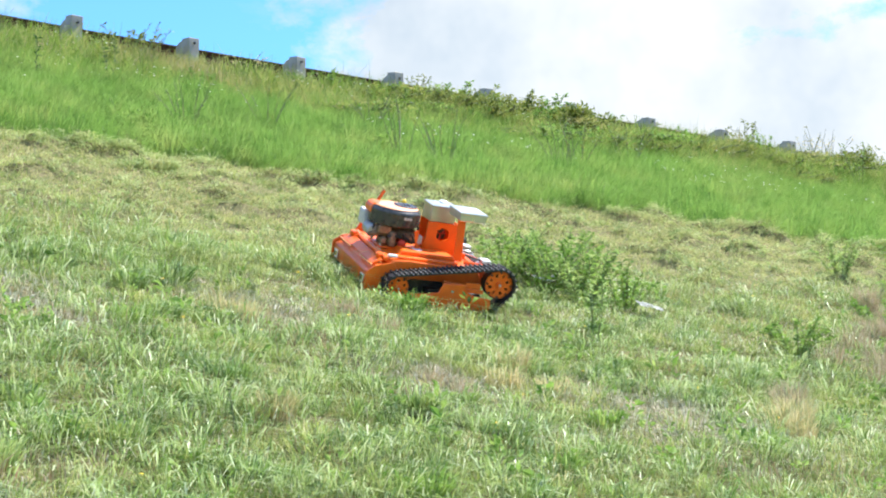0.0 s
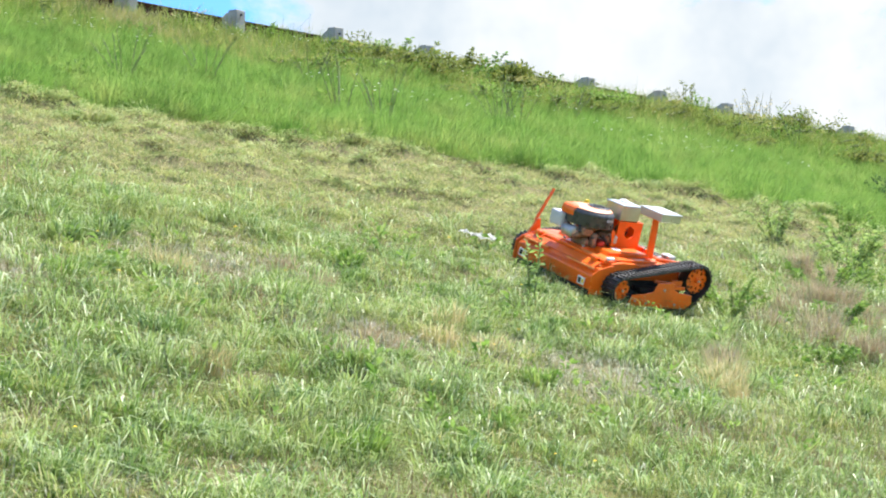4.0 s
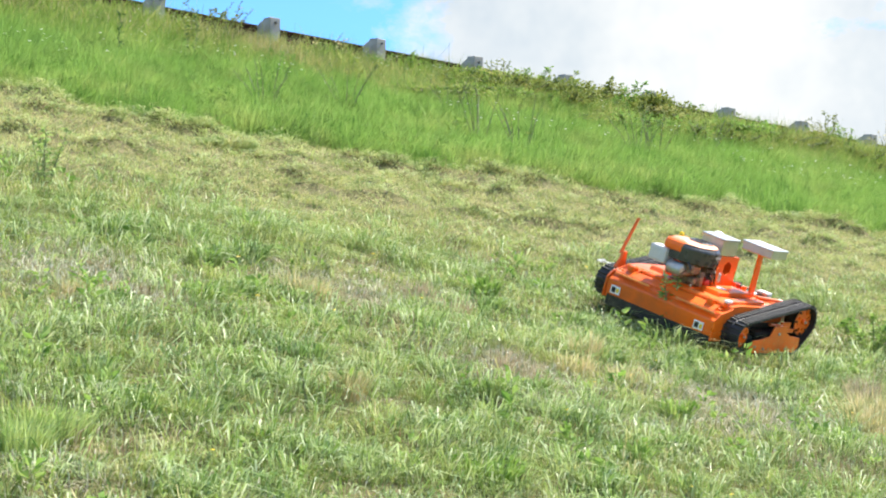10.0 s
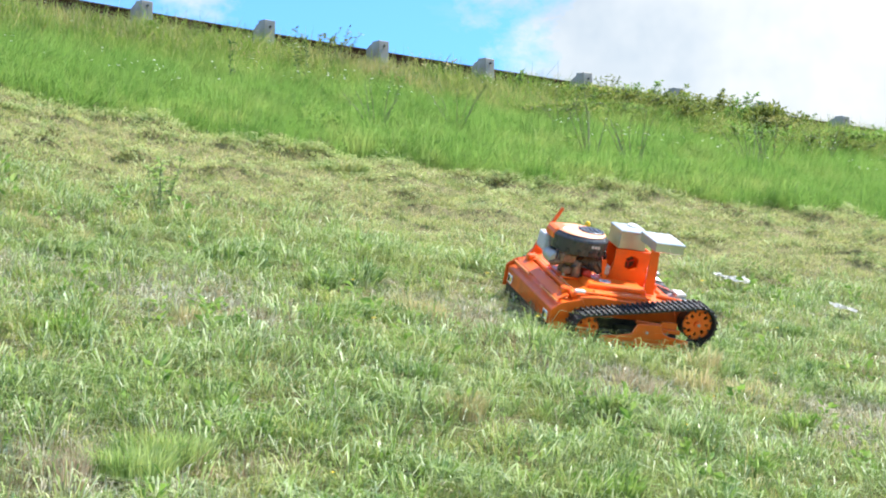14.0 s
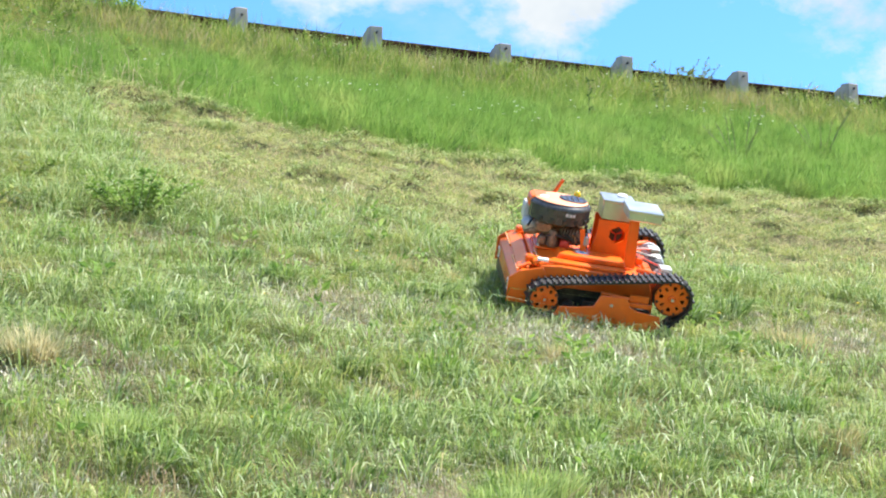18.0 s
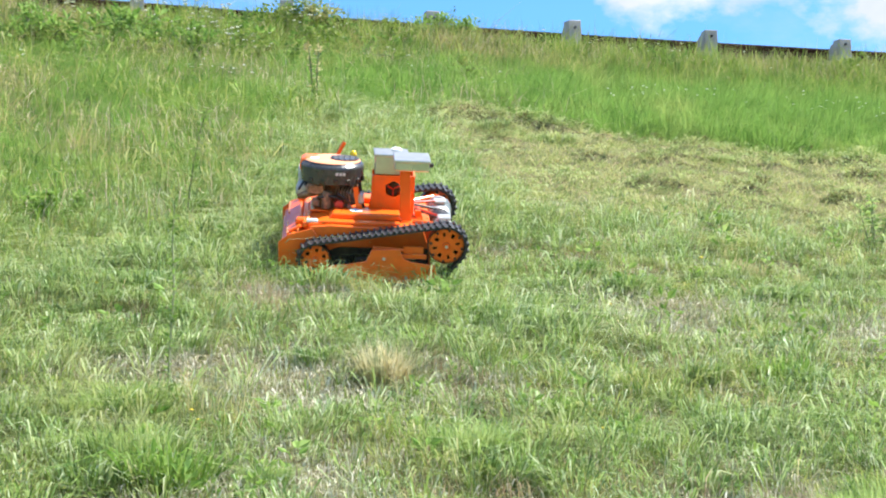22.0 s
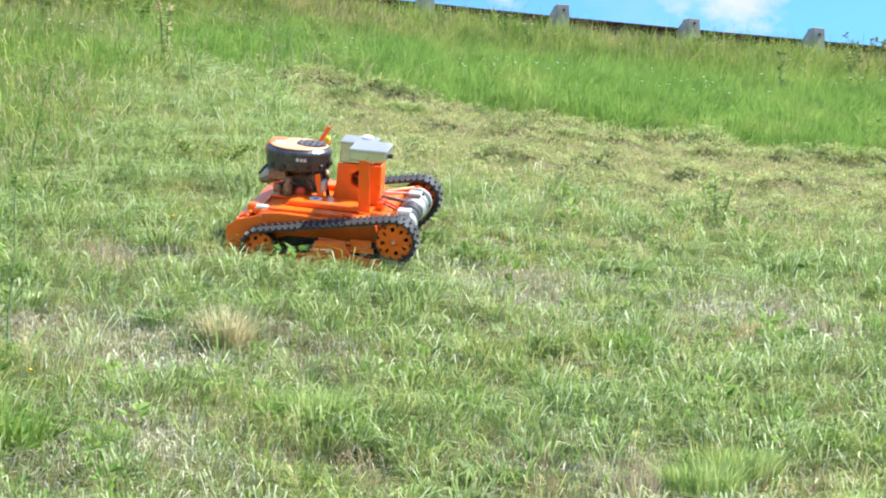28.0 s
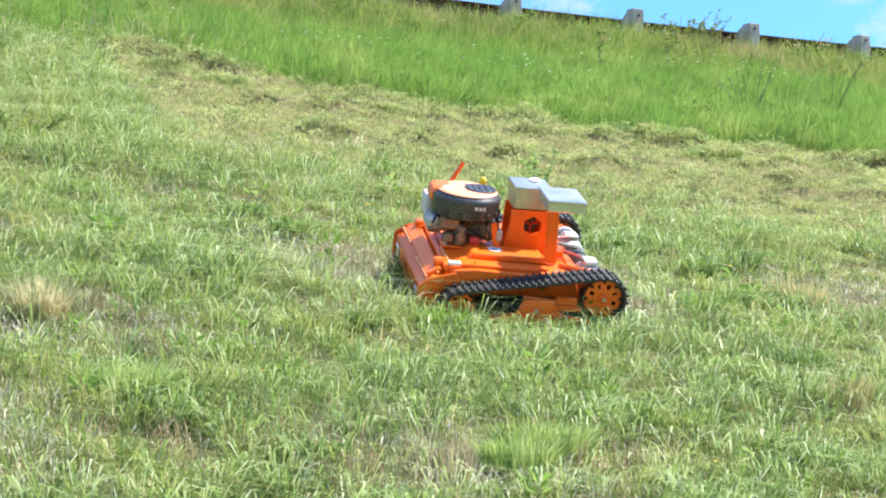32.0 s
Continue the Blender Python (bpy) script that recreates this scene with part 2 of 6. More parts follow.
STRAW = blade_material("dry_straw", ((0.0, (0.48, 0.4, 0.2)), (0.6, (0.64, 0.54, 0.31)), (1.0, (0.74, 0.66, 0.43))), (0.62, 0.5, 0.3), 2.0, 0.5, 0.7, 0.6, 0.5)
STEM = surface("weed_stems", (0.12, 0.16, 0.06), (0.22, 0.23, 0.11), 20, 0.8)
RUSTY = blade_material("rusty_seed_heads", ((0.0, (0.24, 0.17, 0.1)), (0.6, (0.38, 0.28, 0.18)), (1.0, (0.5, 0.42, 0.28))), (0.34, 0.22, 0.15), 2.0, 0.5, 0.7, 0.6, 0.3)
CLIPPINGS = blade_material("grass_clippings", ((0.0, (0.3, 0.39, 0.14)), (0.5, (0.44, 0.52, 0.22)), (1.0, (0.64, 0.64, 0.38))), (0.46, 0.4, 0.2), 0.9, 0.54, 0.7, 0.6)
# clods darkened to carry the shade under the clipping lumps
CLOD_SHADE = blade_material("shade_clods", ((0.0, (0.09, 0.085, 0.04)), (0.5, (0.17, 0.15, 0.075)), (1.0, (0.3, 0.26, 0.13))), (0.1, 0.08, 0.04), 1.5, 0.5, 0.7, 0.6, 0.2)
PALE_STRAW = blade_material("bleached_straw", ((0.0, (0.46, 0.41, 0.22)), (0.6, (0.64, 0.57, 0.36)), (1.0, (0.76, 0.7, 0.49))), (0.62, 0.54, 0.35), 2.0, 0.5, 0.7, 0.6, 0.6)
PINK_STRAW = blade_material("pinkish_seed_heads", ((0.0, (0.4, 0.3, 0.2)), (0.6, (0.55, 0.43, 0.32)), (1.0, (0.66, 0.56, 0.44))), (0.5, 0.38, 0.28), 2.0, 0.5, 0.7, 0.6, 0.3)
PETAL = surface("white_petals", (0.75, 0.76, 0.7), (0.85, 0.85, 0.8), 40, 0.6)
YELLOW_PETAL = surface("yellow_petals", (0.75, 0.5, 0.01), (0.85, 0.62, 0.03), 40, 0.6)

EARTH, e_nt, e_b = nodes_of("earth_and_thatch", 0.95, 0, 0.15)
e_col = ramp(e_nt, tex_noise(e_nt, 0.6, 6, 0.65), ((0.3, (0.1, 0.11, 0.045)), (0.5, (0.14, 0.14, 0.06)), (0.7, (0.2, 0.17, 0.09))))
e_col = blend(e_nt, ramp(e_nt, tex_noise(e_nt, 14, 6, 0.7), ((0.42, (0, 0, 0)), (0.7, (1, 1, 1)))), e_col, (0.24, 0.2, 0.11))
e_nt.links.new(e_col, e_b.inputs["Base Color"])
bump(e_nt, e_b, tex_noise(e_nt, 30, 6, 0.7), 0.8, 0.03)

# ---- the lie of the land: a bank that climbs to the road, u metres up the slope and v metres along it ----
UP = (-0.5788, 0.8155)
SLOPE, FOOT, CREST = 0.386, -1.01, 7.8
RAIL_V, SPACING = 15.93, 1.905


def road_rise(v):
    """The road climbs gently towards the far left."""
    k = np.clip((np.asarray(v, float) - RAIL_V) / SPACING, -40, 0)
    return np.where(k > -12, 0.0047 * k * k, 0.677 - 0.1128 * (k + 12))


def uv_of(x, y):
    return UP[0] * x + UP[1] * y, UP[1] * x - UP[0] * y


def xy_of(u, v):
    return UP[0] * u + UP[1] * v, UP[1] * u - UP[0] * v


def smooth_max(a, b, k):
    h = np.clip(0.5 + 0.5 * (a - b) / k, 0, 1)
    return b * (1 - h) + a * h + k * h * (1 - h)


EDGE_V = (-20, 0, 1.0, 1.6, 2.1, 3.5, 5.2, 6.5, 8.5, 14, 19, 22, 30)
EDGE_U = (12.2, 12.6, 13.6, 16.0, 18.2, 17.6, 16.7, 16.2, 15.6, 15.3, 14.9, 13.0, 11.0)


def tall_edge(v):
    """How far up the slope the unmown tall grass begins."""
    return np.interp(v, EDGE_V, EDGE_U) + 0.12 * np.sin(2.1 * v) + 0.08 * np.sin(5.3 * v + 1)


def stubble_edge(v):
    """How far up the slope the freshly mown strip begins."""
    return np.interp(v, (0, 3, 5, 8, 12), (13.6, 13.3, 12.4, 11.7, 11.5)) + 0.2 * np.sin(0.9 * v) + 0.15 * np.sin(3.1 * v)


def swath(u, v):
    """Rows of cut grass on the mown strip: one heaped along the tall edge, lesser ones below it."""
    d = tall_edge(v) - u + 0.1 * np.sin(1.7 * v) + 0.05 * np.sin(4.9 * v + 2)
    broken = np.clip(0.55 + 0.6 * np.sin(2.3 * v + 1.9 * np.sin(0.8 * v)) + 0.4 * np.sin(6.1 * v + 3 * u), 0.1, 1)
    lesser = np.clip(np.cos(2 * np.pi * (d - 0.4) / 0.62), 0, 1) ** 3 * np.clip(0.1 + 0.8 * np.sin(1.9 * v + 2.1 * u) * np.sin(2.7 * u - 1.1 * v) + 0.5 * np.sin(7.3 * v - 4 * u), 0, 1)
    inside = np.clip(d / 0.1, 0, 1) * np.clip((u - stubble_edge(v)) / 0.8, 0, 1) * np.clip((v - 2.6) / 0.8, 0, 1) * np.clip((20 - v) / 1.5, 0, 1)
    return (np.exp(-((d - 0.38) / 0.12) ** 2) * broken + 0.9 * lesser) * inside


def height(x, y):
    u, v = uv_of(np.asarray(x, float), np.asarray(y, float))
    t = np.clip((u - 12) / 11, 0, 1)
    z = smooth_max(FOOT + SLOPE * u, 0 * u, 1.2) + road_rise(v) * t * t * (3 - 2 * t)
    z = -smooth_max(-z, 0 * u - CREST - road_rise(v), 0.5)
    z = z + (0.13 + 0.1 * np.clip((15.5 - v) / 4, 0, 1)) * np.exp(-((u - 22.2) / 0.7) ** 2) + 0.19 * np.clip((v - 14.5) / 6, 0, 1) * np.exp(-((u - 21.8) / 1.5) ** 2)
    near = np.exp(-((u - 12) / 16) ** 2 - ((v - 8) / 40) ** 2)
    z = z + near * (0.045 * np.cos((v - 2) * 0.42) + 0.014 * np.sin(1.9 * u + 0.7 * v) + 0.012 * np.sin(2.7 * v - 1.3 * u + 1) + 0.008 * np.sin(5.1 * u + 3.7 * v)
                    + 0.02 * np.sin(6.3 * u + 1.4 * np.sin(4.1 * v)) * np.sin(5.2 * v + 1.2 * np.sin(3.3 * u)) + 0.009 * np.sin(13.1 * u + 2.0 * np.sin(9.0 * v)) * np.sin(11.7 * v))
    return z + 0.1 * swath(u, v)


def ground_at(u, v):
    x, y = xy_of(u, v)
    return Vector((float(x), float(y), float(height(x, y))))


def graded(fine0, fine1, step, far):
    inner = np.arange(fine0, fine1 + step / 2, step)
    out = step * np.cumsum(1.35 ** np.arange(1, 60))
    out = out[out < far]
    return np.concatenate([fine0 - out[::-1], inner, fine1 + out])


def grid_mesh(name, us, vs):
    U, V = np.meshgrid(us, vs, indexing="ij")
    x, y = xy_of(U, V)
    co = np.stack([x, y, height(x, y)], -1).reshape(-1, 3)
    nu, nv = len(us), len(vs)
    i = (np.arange(nu - 1)[:, None] * nv + np.arange(nv - 1)[None]).ravel()
    f = np.stack([i, i + 1, i + nv + 1, i + nv], 1)
    me = bpy.data.meshes.new(name)
    me.from_pydata(co.tolist(), [], f[:, ::-1].tolist())
    me.polygons.foreach_set("use_smooth", [True] * len(f))
    return me


ground = new("ground", grid_mesh("ground", graded(5, 19, 0.085, 2500), graded(-7, 26, 0.17, 2500)))
ground.data.materials.append(EARTH)
tagged(ground, "grassy earth bank climbing to the roadside", "ground", kind="structure")


# ---- mesh helpers ----
def part(name, bm, material, parent=None, label="", smooth=False):
    """Link a bmesh as one mesh object under a thing or a part."""
    me = bpy.data.meshes.new(name)
    if smooth:
        for f in bm.faces:
            f.smooth = True
    bmesh.ops.recalc_face_normals(bm, faces=bm.faces)
    bm.to_mesh(me)
    bm.free()
    for m in material if isinstance(material, (list, tuple)) else (material,):
        me.materials.append(m)
    ob = new(name, me)
    ob.parent = parent
    if label:
        tagged(ob, label)
    return ob


def empty(name, m=None):
    ob = new(name)
    ob.empty_display_size = 0.1
    if m is not None:
        ob.matrix_basis = m
    return ob


def bevelled(bm, w, seg=1, sharp=0.5):
    if w:
        es = [e for e in bm.edges if len(e.link_faces) == 2 and e.calc_face_angle(0) > sharp]
        bmesh.ops.bevel(bm, geom=es, offset=w, segments=seg, profile=0.6, affect="EDGES", clamp_overlap=True)
    return bm


def join(*bms):
    out = bms[0]
    for b in bms[1:]:
        me = bpy.data.meshes.new("tmp")
        b.to_mesh(me)
        b.free()
        out.from_mesh(me)
        bpy.data.meshes.remove(me)
    return out


def block(x0, x1, y0, y1, z0, z1, bevel=0.004, seg=1):
    bm = bmesh.new()
    bmesh.ops.create_cube(bm, size=1)
    for v in bm.verts:
        v.co = ((x0 + x1) / 2 + v.co.x * (x1 - x0), (y0 + y1) / 2 + v.co.y * (y1 - y0), (z0 + z1) / 2 + v.co.z * (z1 - z0))
    return bevelled(bm, bevel, seg)


def prism(profile, y0, y1, bevel=0.004, axis="y"):
    """An outline in x and z drawn out along y (axis z: in x and y, drawn up; axis x: in y and z, drawn out along x)."""
    bm = bmesh.new()
    at = {"x": lambda a, b, c: (c, a, b), "y": lambda a, b, c: (a, c, b), "z": lambda a, b, c: (a, b, c)}[axis]
    lo = [bm.verts.new(at(a, b, y0)) for a, b in profile]
    hi = [bm.verts.new(at(a, b, y1)) for a, b in profile]
    n = len(profile)
    bm.faces.new(lo)
    bm.faces.new(hi[::-1])
    for i in range(n):
        bm.faces.new((lo[i], lo[(i + 1) % n], hi[(i + 1) % n], hi[i]))
    bmesh.ops.recalc_face_normals(bm, faces=bm.faces)
    return bevelled(bm, bevel)


def rod(p, q, r, r2=None, seg=14, bevel=0.0):
    """A round bar from p to q."""
    p, q = Vector(p), Vector(q)
    bm = bmesh.new()
    bmesh.ops.create_cone(bm, cap_ends=True, segments=seg, radius1=r, radius2=r if r2 is None else r2, depth=(q - p).length)
    m = Matrix.Translation((p + q) / 2) @ (q - p).to_track_quat("Z", "Y").to_matrix().to_4x4()
    bmesh.ops.transform(bm, matrix=m, verts=bm.verts)
    return bevelled(bm, bevel) if bevel else bm


def turned(profile, p, q, seg=28):
    """A lathe-turned body: (distance along the axis from p to q, radius) pairs."""
    p, q = Vector(p), Vector(q)
    m = Matrix.Translation(p) @ (q - p).to_track_quat("Z", "Y").to_matrix().to_4x4()
    bm = bmesh.new()
    rings = [[bm.verts.new(m @ Vector((r * math.cos(a), r * math.sin(a), d))) for a in (2 * math.pi * i / seg for i in range(seg))] for d, r in profile]
    for a, b in zip(rings, rings[1:]):
        for i in range(seg):
            bm.faces.new((a[i], a[(i + 1) % seg], b[(i + 1) % seg], b[i]))
    bm.faces.new(rings[0][::-1])
    bm.faces.new(rings[-1])
    return bm


# ---- the guard rail along the road ----
RAIL_TOP = 8.395


def rail_point(k, du=0.0):
    u, v = uv_of(-0.4295, 28.1267)
    x, y = xy_of(u + du, v + SPACING * k)
    return Vector((x, y, RAIL_TOP + float(road_rise(v + SPACING * k))))


def guard_rail():
    turn = math.degrees(math.atan2(-UP[0], UP[1]))
    first, last = -16, 18
    origin = rail_point(first)
    thing = empty("guard_rail", pose(*origin, 0, 0, turn))
    tagged(thing, "rust-brown weathered steel crash barrier on squared grey wooden posts", "guard rail")
    local = lambda k: thing.matrix_basis.inverted() @ rail_point(k)
    wave = [(0.0, 0.0), (0.0, -0.02), (0.05, -0.055), (0.05, -0.1), (0.0, -0.135), (0.0, -0.175), (0.05, -0.21), (0.05, -0.255), (0.0, -0.29), (0.0, -0.31)]
    rng = random.Random(3)
    for k in range(first, last, 2):
        bm = bmesh.new()
        lap = 0.004 * (k // 2 % 2)
        prev = None
        for e in (k - 0.06, k + 1, k + 2.06):
            p = local(e)
            ring = [bm.verts.new((p.x, d + 0.29 + lap + s, p.z + z)) for s in (0, 0.004) for d, z in (wave if s == 0 else wave[::-1])]
            if prev:
                n = len(ring)
                for j in range(n):
                    bm.faces.new((prev[j], prev[(j + 1) % n], ring[(j + 1) % n], ring[j]))
            prev = ring
        part("rail_length", bm, RUST_RAIL, thing)
    for k in range(first, last + 1):
        h = rng.uniform(-0.015, 0.02)
        bm = block(-0.088, 0.088, -0.1, 0.1, -1.0, 0.065 + h, 0.012, 2)
        for v in bm.verts:
            if v.co.z > 0:
                v.co.z += 0.1 * v.co.y + rng.uniform(-0.004, 0.004)
        post = part("post", bm, POST_WOOD, thing)
        p = local(k)
        post.matrix_basis = Matrix.Translation(p) @ pose(0, 0, 0, rng.uniform(-1, 1), rng.uniform(-1.2, 1.2), rng.uniform(-4, 4))
        spacer = part("spacer_block", prism([(0.104, -0.34), (0.288, -0.34), (0.288, -0.01), (0.2, 0.035), (0.104, 0.055 + h)], -0.08, 0.08, 0.01, "x"), POST_WOOD, thing)
        spacer.matrix_basis = Matrix.Translation(p)
        part("bolt", rod((0, -0.118, -0.03), (0, -0.1, -0.03), 0.018, None, 8), DARK_STEEL, post)


guard_rail()

# ---- the remote-controlled tracked slope mower: x forward, y to its left, z up from the ground ----
SPROCKET, IDLER, SIDE = (-0.232, 0.25), (0.538, 0.138), 0.57
SPROCKET_R, IDLER_R = 0.111, 0.09
TRACK_HALF = 0.085
ROLLERS = ((-0.2, 0.068), (0.02, 0.055), (0.2, 0.055), (0.38, 0.055))


def track_loop(n):
    """Points and slopes, evenly spaced, round the belt: over the sprocket, down to the idler, back along the ground."""
    circles = [(SPROCKET[0], SPROCKET[1], SPROCKET_R), (IDLER[0], IDLER[1], IDLER_R), (0.42, 0.075, 0.05), (-0.16, 0.075, 0.05)]
    # clockwise seen from the left: top run goes forward
    pts = []
    m = len(circles)
    tangents = []
    for i in range(m):
        (x0, z0, r0), (x1, z1, r1) = circles[i], circles[(i + 1) % m]
        dx, dz = x1 - x0, z1 - z0
        d = math.hypot(dx, dz)
        base = math.atan2(dz, dx)
        a = base + math.acos((r0 - r1) / d)
        tangents.append(((x0 + r0 * math.cos(a), z0 + r0 * math.sin(a)), (x1 + r1 * math.cos(a), z1 + r1 * math.sin(a)), a))
    for i in range(m):
        p, q, a = tangents[i]
        nxt = tangents[(i + 1) % m]
        pts.append(p)
        x1, z1, r1 = circles[(i + 1) % m]
        b = nxt[2]
        while b > a:
            b -= 2 * math.pi
        for k in range(13):
            c = a + (b - a) * k / 12
            pts.append((x1 + r1 * math.cos(c), z1 + r1 * math.sin(c)))
    P = np.array(pts + pts[:1])
    seg = np.hypot(*np.diff(P, axis=0).T)
    P = P[np.concatenate([[True], seg > 1e-6])]
    seg = np.hypot(*np.diff(P, axis=0).T)
    s = np.concatenate([[0], np.cumsum(seg)])
    t = np.arange(n) * s[-1] / n
    x, z = np.interp(t, s, P[:, 0]), np.interp(t, s, P[:, 1])
    return np.stack([x, z], 1), s, P


LOOP, LOOP_S, LOOP_P = track_loop(120)
LINKS = 62


def loop_at(d):
    """Place and direction on the belt, d metres along it."""
    L = LOOP_S[-1]
    f = lambda e: np.array([np.interp(e % L, LOOP_S, LOOP_P[:, 0]), np.interp(e % L, LOOP_S, LOOP_P[:, 1])])
    a, b = f(d - 0.012), f(d + 0.012)
    return f(d), math.atan2(b[1] - a[1], b[0] - a[0])


def wheel(name, parent, x, z, r, side, holes, depth=0.09):
    """A spoked orange wheel on its own axle, so that it can turn."""
    w = empty(name)
    w.parent = parent
    w.matrix_basis = pose(x, side * SIDE, z)
    out = side
    bm = bmesh.new()
    n = 60
    face_y = out * depth / 2
    # a disc with round openings: built ring by ring between hub and rim
    rings = [0.22 * r, 0.5 * r, 0.72 * r, 0.96 * r]
    grid = [[bm.verts.new((q * math.cos(2 * math.pi * i / n), face_y, q * math.sin(2 * math.pi * i / n))) for i in range(n)] for q in rings]
    for k in range(3):
        for i in range(n):
            phase = (i * holes / n) % 1
            if k == 1 and 0.3 < phase < 0.62:
                continue
            bm.faces.new((grid[k][i], grid[k][(i + 1) % n], grid[k + 1][(i + 1) % n], grid[k + 1][i]))
    bm.faces.new(grid[0])
    g = bmesh.ops.extrude_face_region(bm, geom=list(bm.faces))
    bmesh.ops.translate(bm, vec=(0, -out * 0.012, 0), verts=[v for v in g["geom"] if isinstance(v, bmesh.types.BMVert)])
    part("disc", bm, ORANGE, w)
    part("rim", turned([(0, 0.9 * r), (0, 0.985 * r), (depth, 0.985 * r), (depth, 0.9 * r), (depth * 0.95, 0.86 * r), (depth * 0.05, 0.86 * r)], (0, -depth / 2, 0), (0, depth / 2, 0), 36), DARK_STEEL, w)
    part("hub", rod((0, face_y - out * 0.03, 0), (0, face_y + out * 0.022, 0), 0.2 * r, None, 16, 0.004), ORANGE, w)
    part("axle_nut", rod((0, face_y + out * 0.02, 0), (0, face_y + out * 0.034, 0), 0.09 * r, None, 6), ALUMINIUM, w)
    for i in range(holes):
        a = 2 * math.pi * (i + 0.5 + 0.5) / holes
        part("rim_bolt", rod((0.84 * r * math.cos(a), face_y, 0.84 * r * math.sin(a)), (0.84 * r * math.cos(a), face_y + out * 0.012, 0.84 * r * math.sin(a)), 0.008, None, 6), DARK_STEEL, w)
    return w


def hex_plate(x0, x1, z0, z1, y, thick, cx, cz, r):
    """A plate with a six-sided opening."""
    bm = bmesh.new()
    out = []
    inn = []
    n = 24
    for i in range(n):
        a = 2 * math.pi * i / n
        c, s = math.cos(a), math.sin(a)
        k = min(((x1 - cx) if c > 0 else (cx - x0)) / max(abs(c), 1e-6), ((z1 - cz) if s > 0 else (cz - z0)) / max(abs(s), 1e-6))
        out.append((cx + k * c, cz + k * s))
        h = (a + math.pi / 6) % (math.pi / 3) - math.pi / 6
        q = r * math.cos(math.pi / 6) / math.cos(h)
        inn.append((cx + q * c, cz + q * s))
    corner = [(x1, z1), (x0, z1), (x0, z0), (x1, z0)]
    vs = []
    for yy in (y - thick / 2, y + thick / 2):
        vs.append(([bm.verts.new((a, yy, b)) for a, b in out], [bm.verts.new((a, yy, b)) for a, b in inn]))
    for i in range(n):
        j = (i + 1) % n
        for lay, flip in ((0, 1), (1, 0)):
            o, n_ = vs[lay]
            f = (o[i], o[j], n_[j], n_[i])
            bm.faces.new(f[::-1] if flip else f)
        bm.faces.new((vs[0][1][i], vs[0][1][j], vs[1][1][j], vs[1][1][i]))
        bm.faces.new((vs[0][0][j], vs[0][0][i], vs[1][0][i], vs[1][0][j]))
    # square off the corners
    for (a, b) in corner:
        k = min(range(n), key=lambda i: abs(out[i][0] - a) + abs(out[i][1] - b))
        for lay in (0, 1):
            vs[lay][0][k].co.x, vs[lay][0][k].co.z = a, b
    return bm


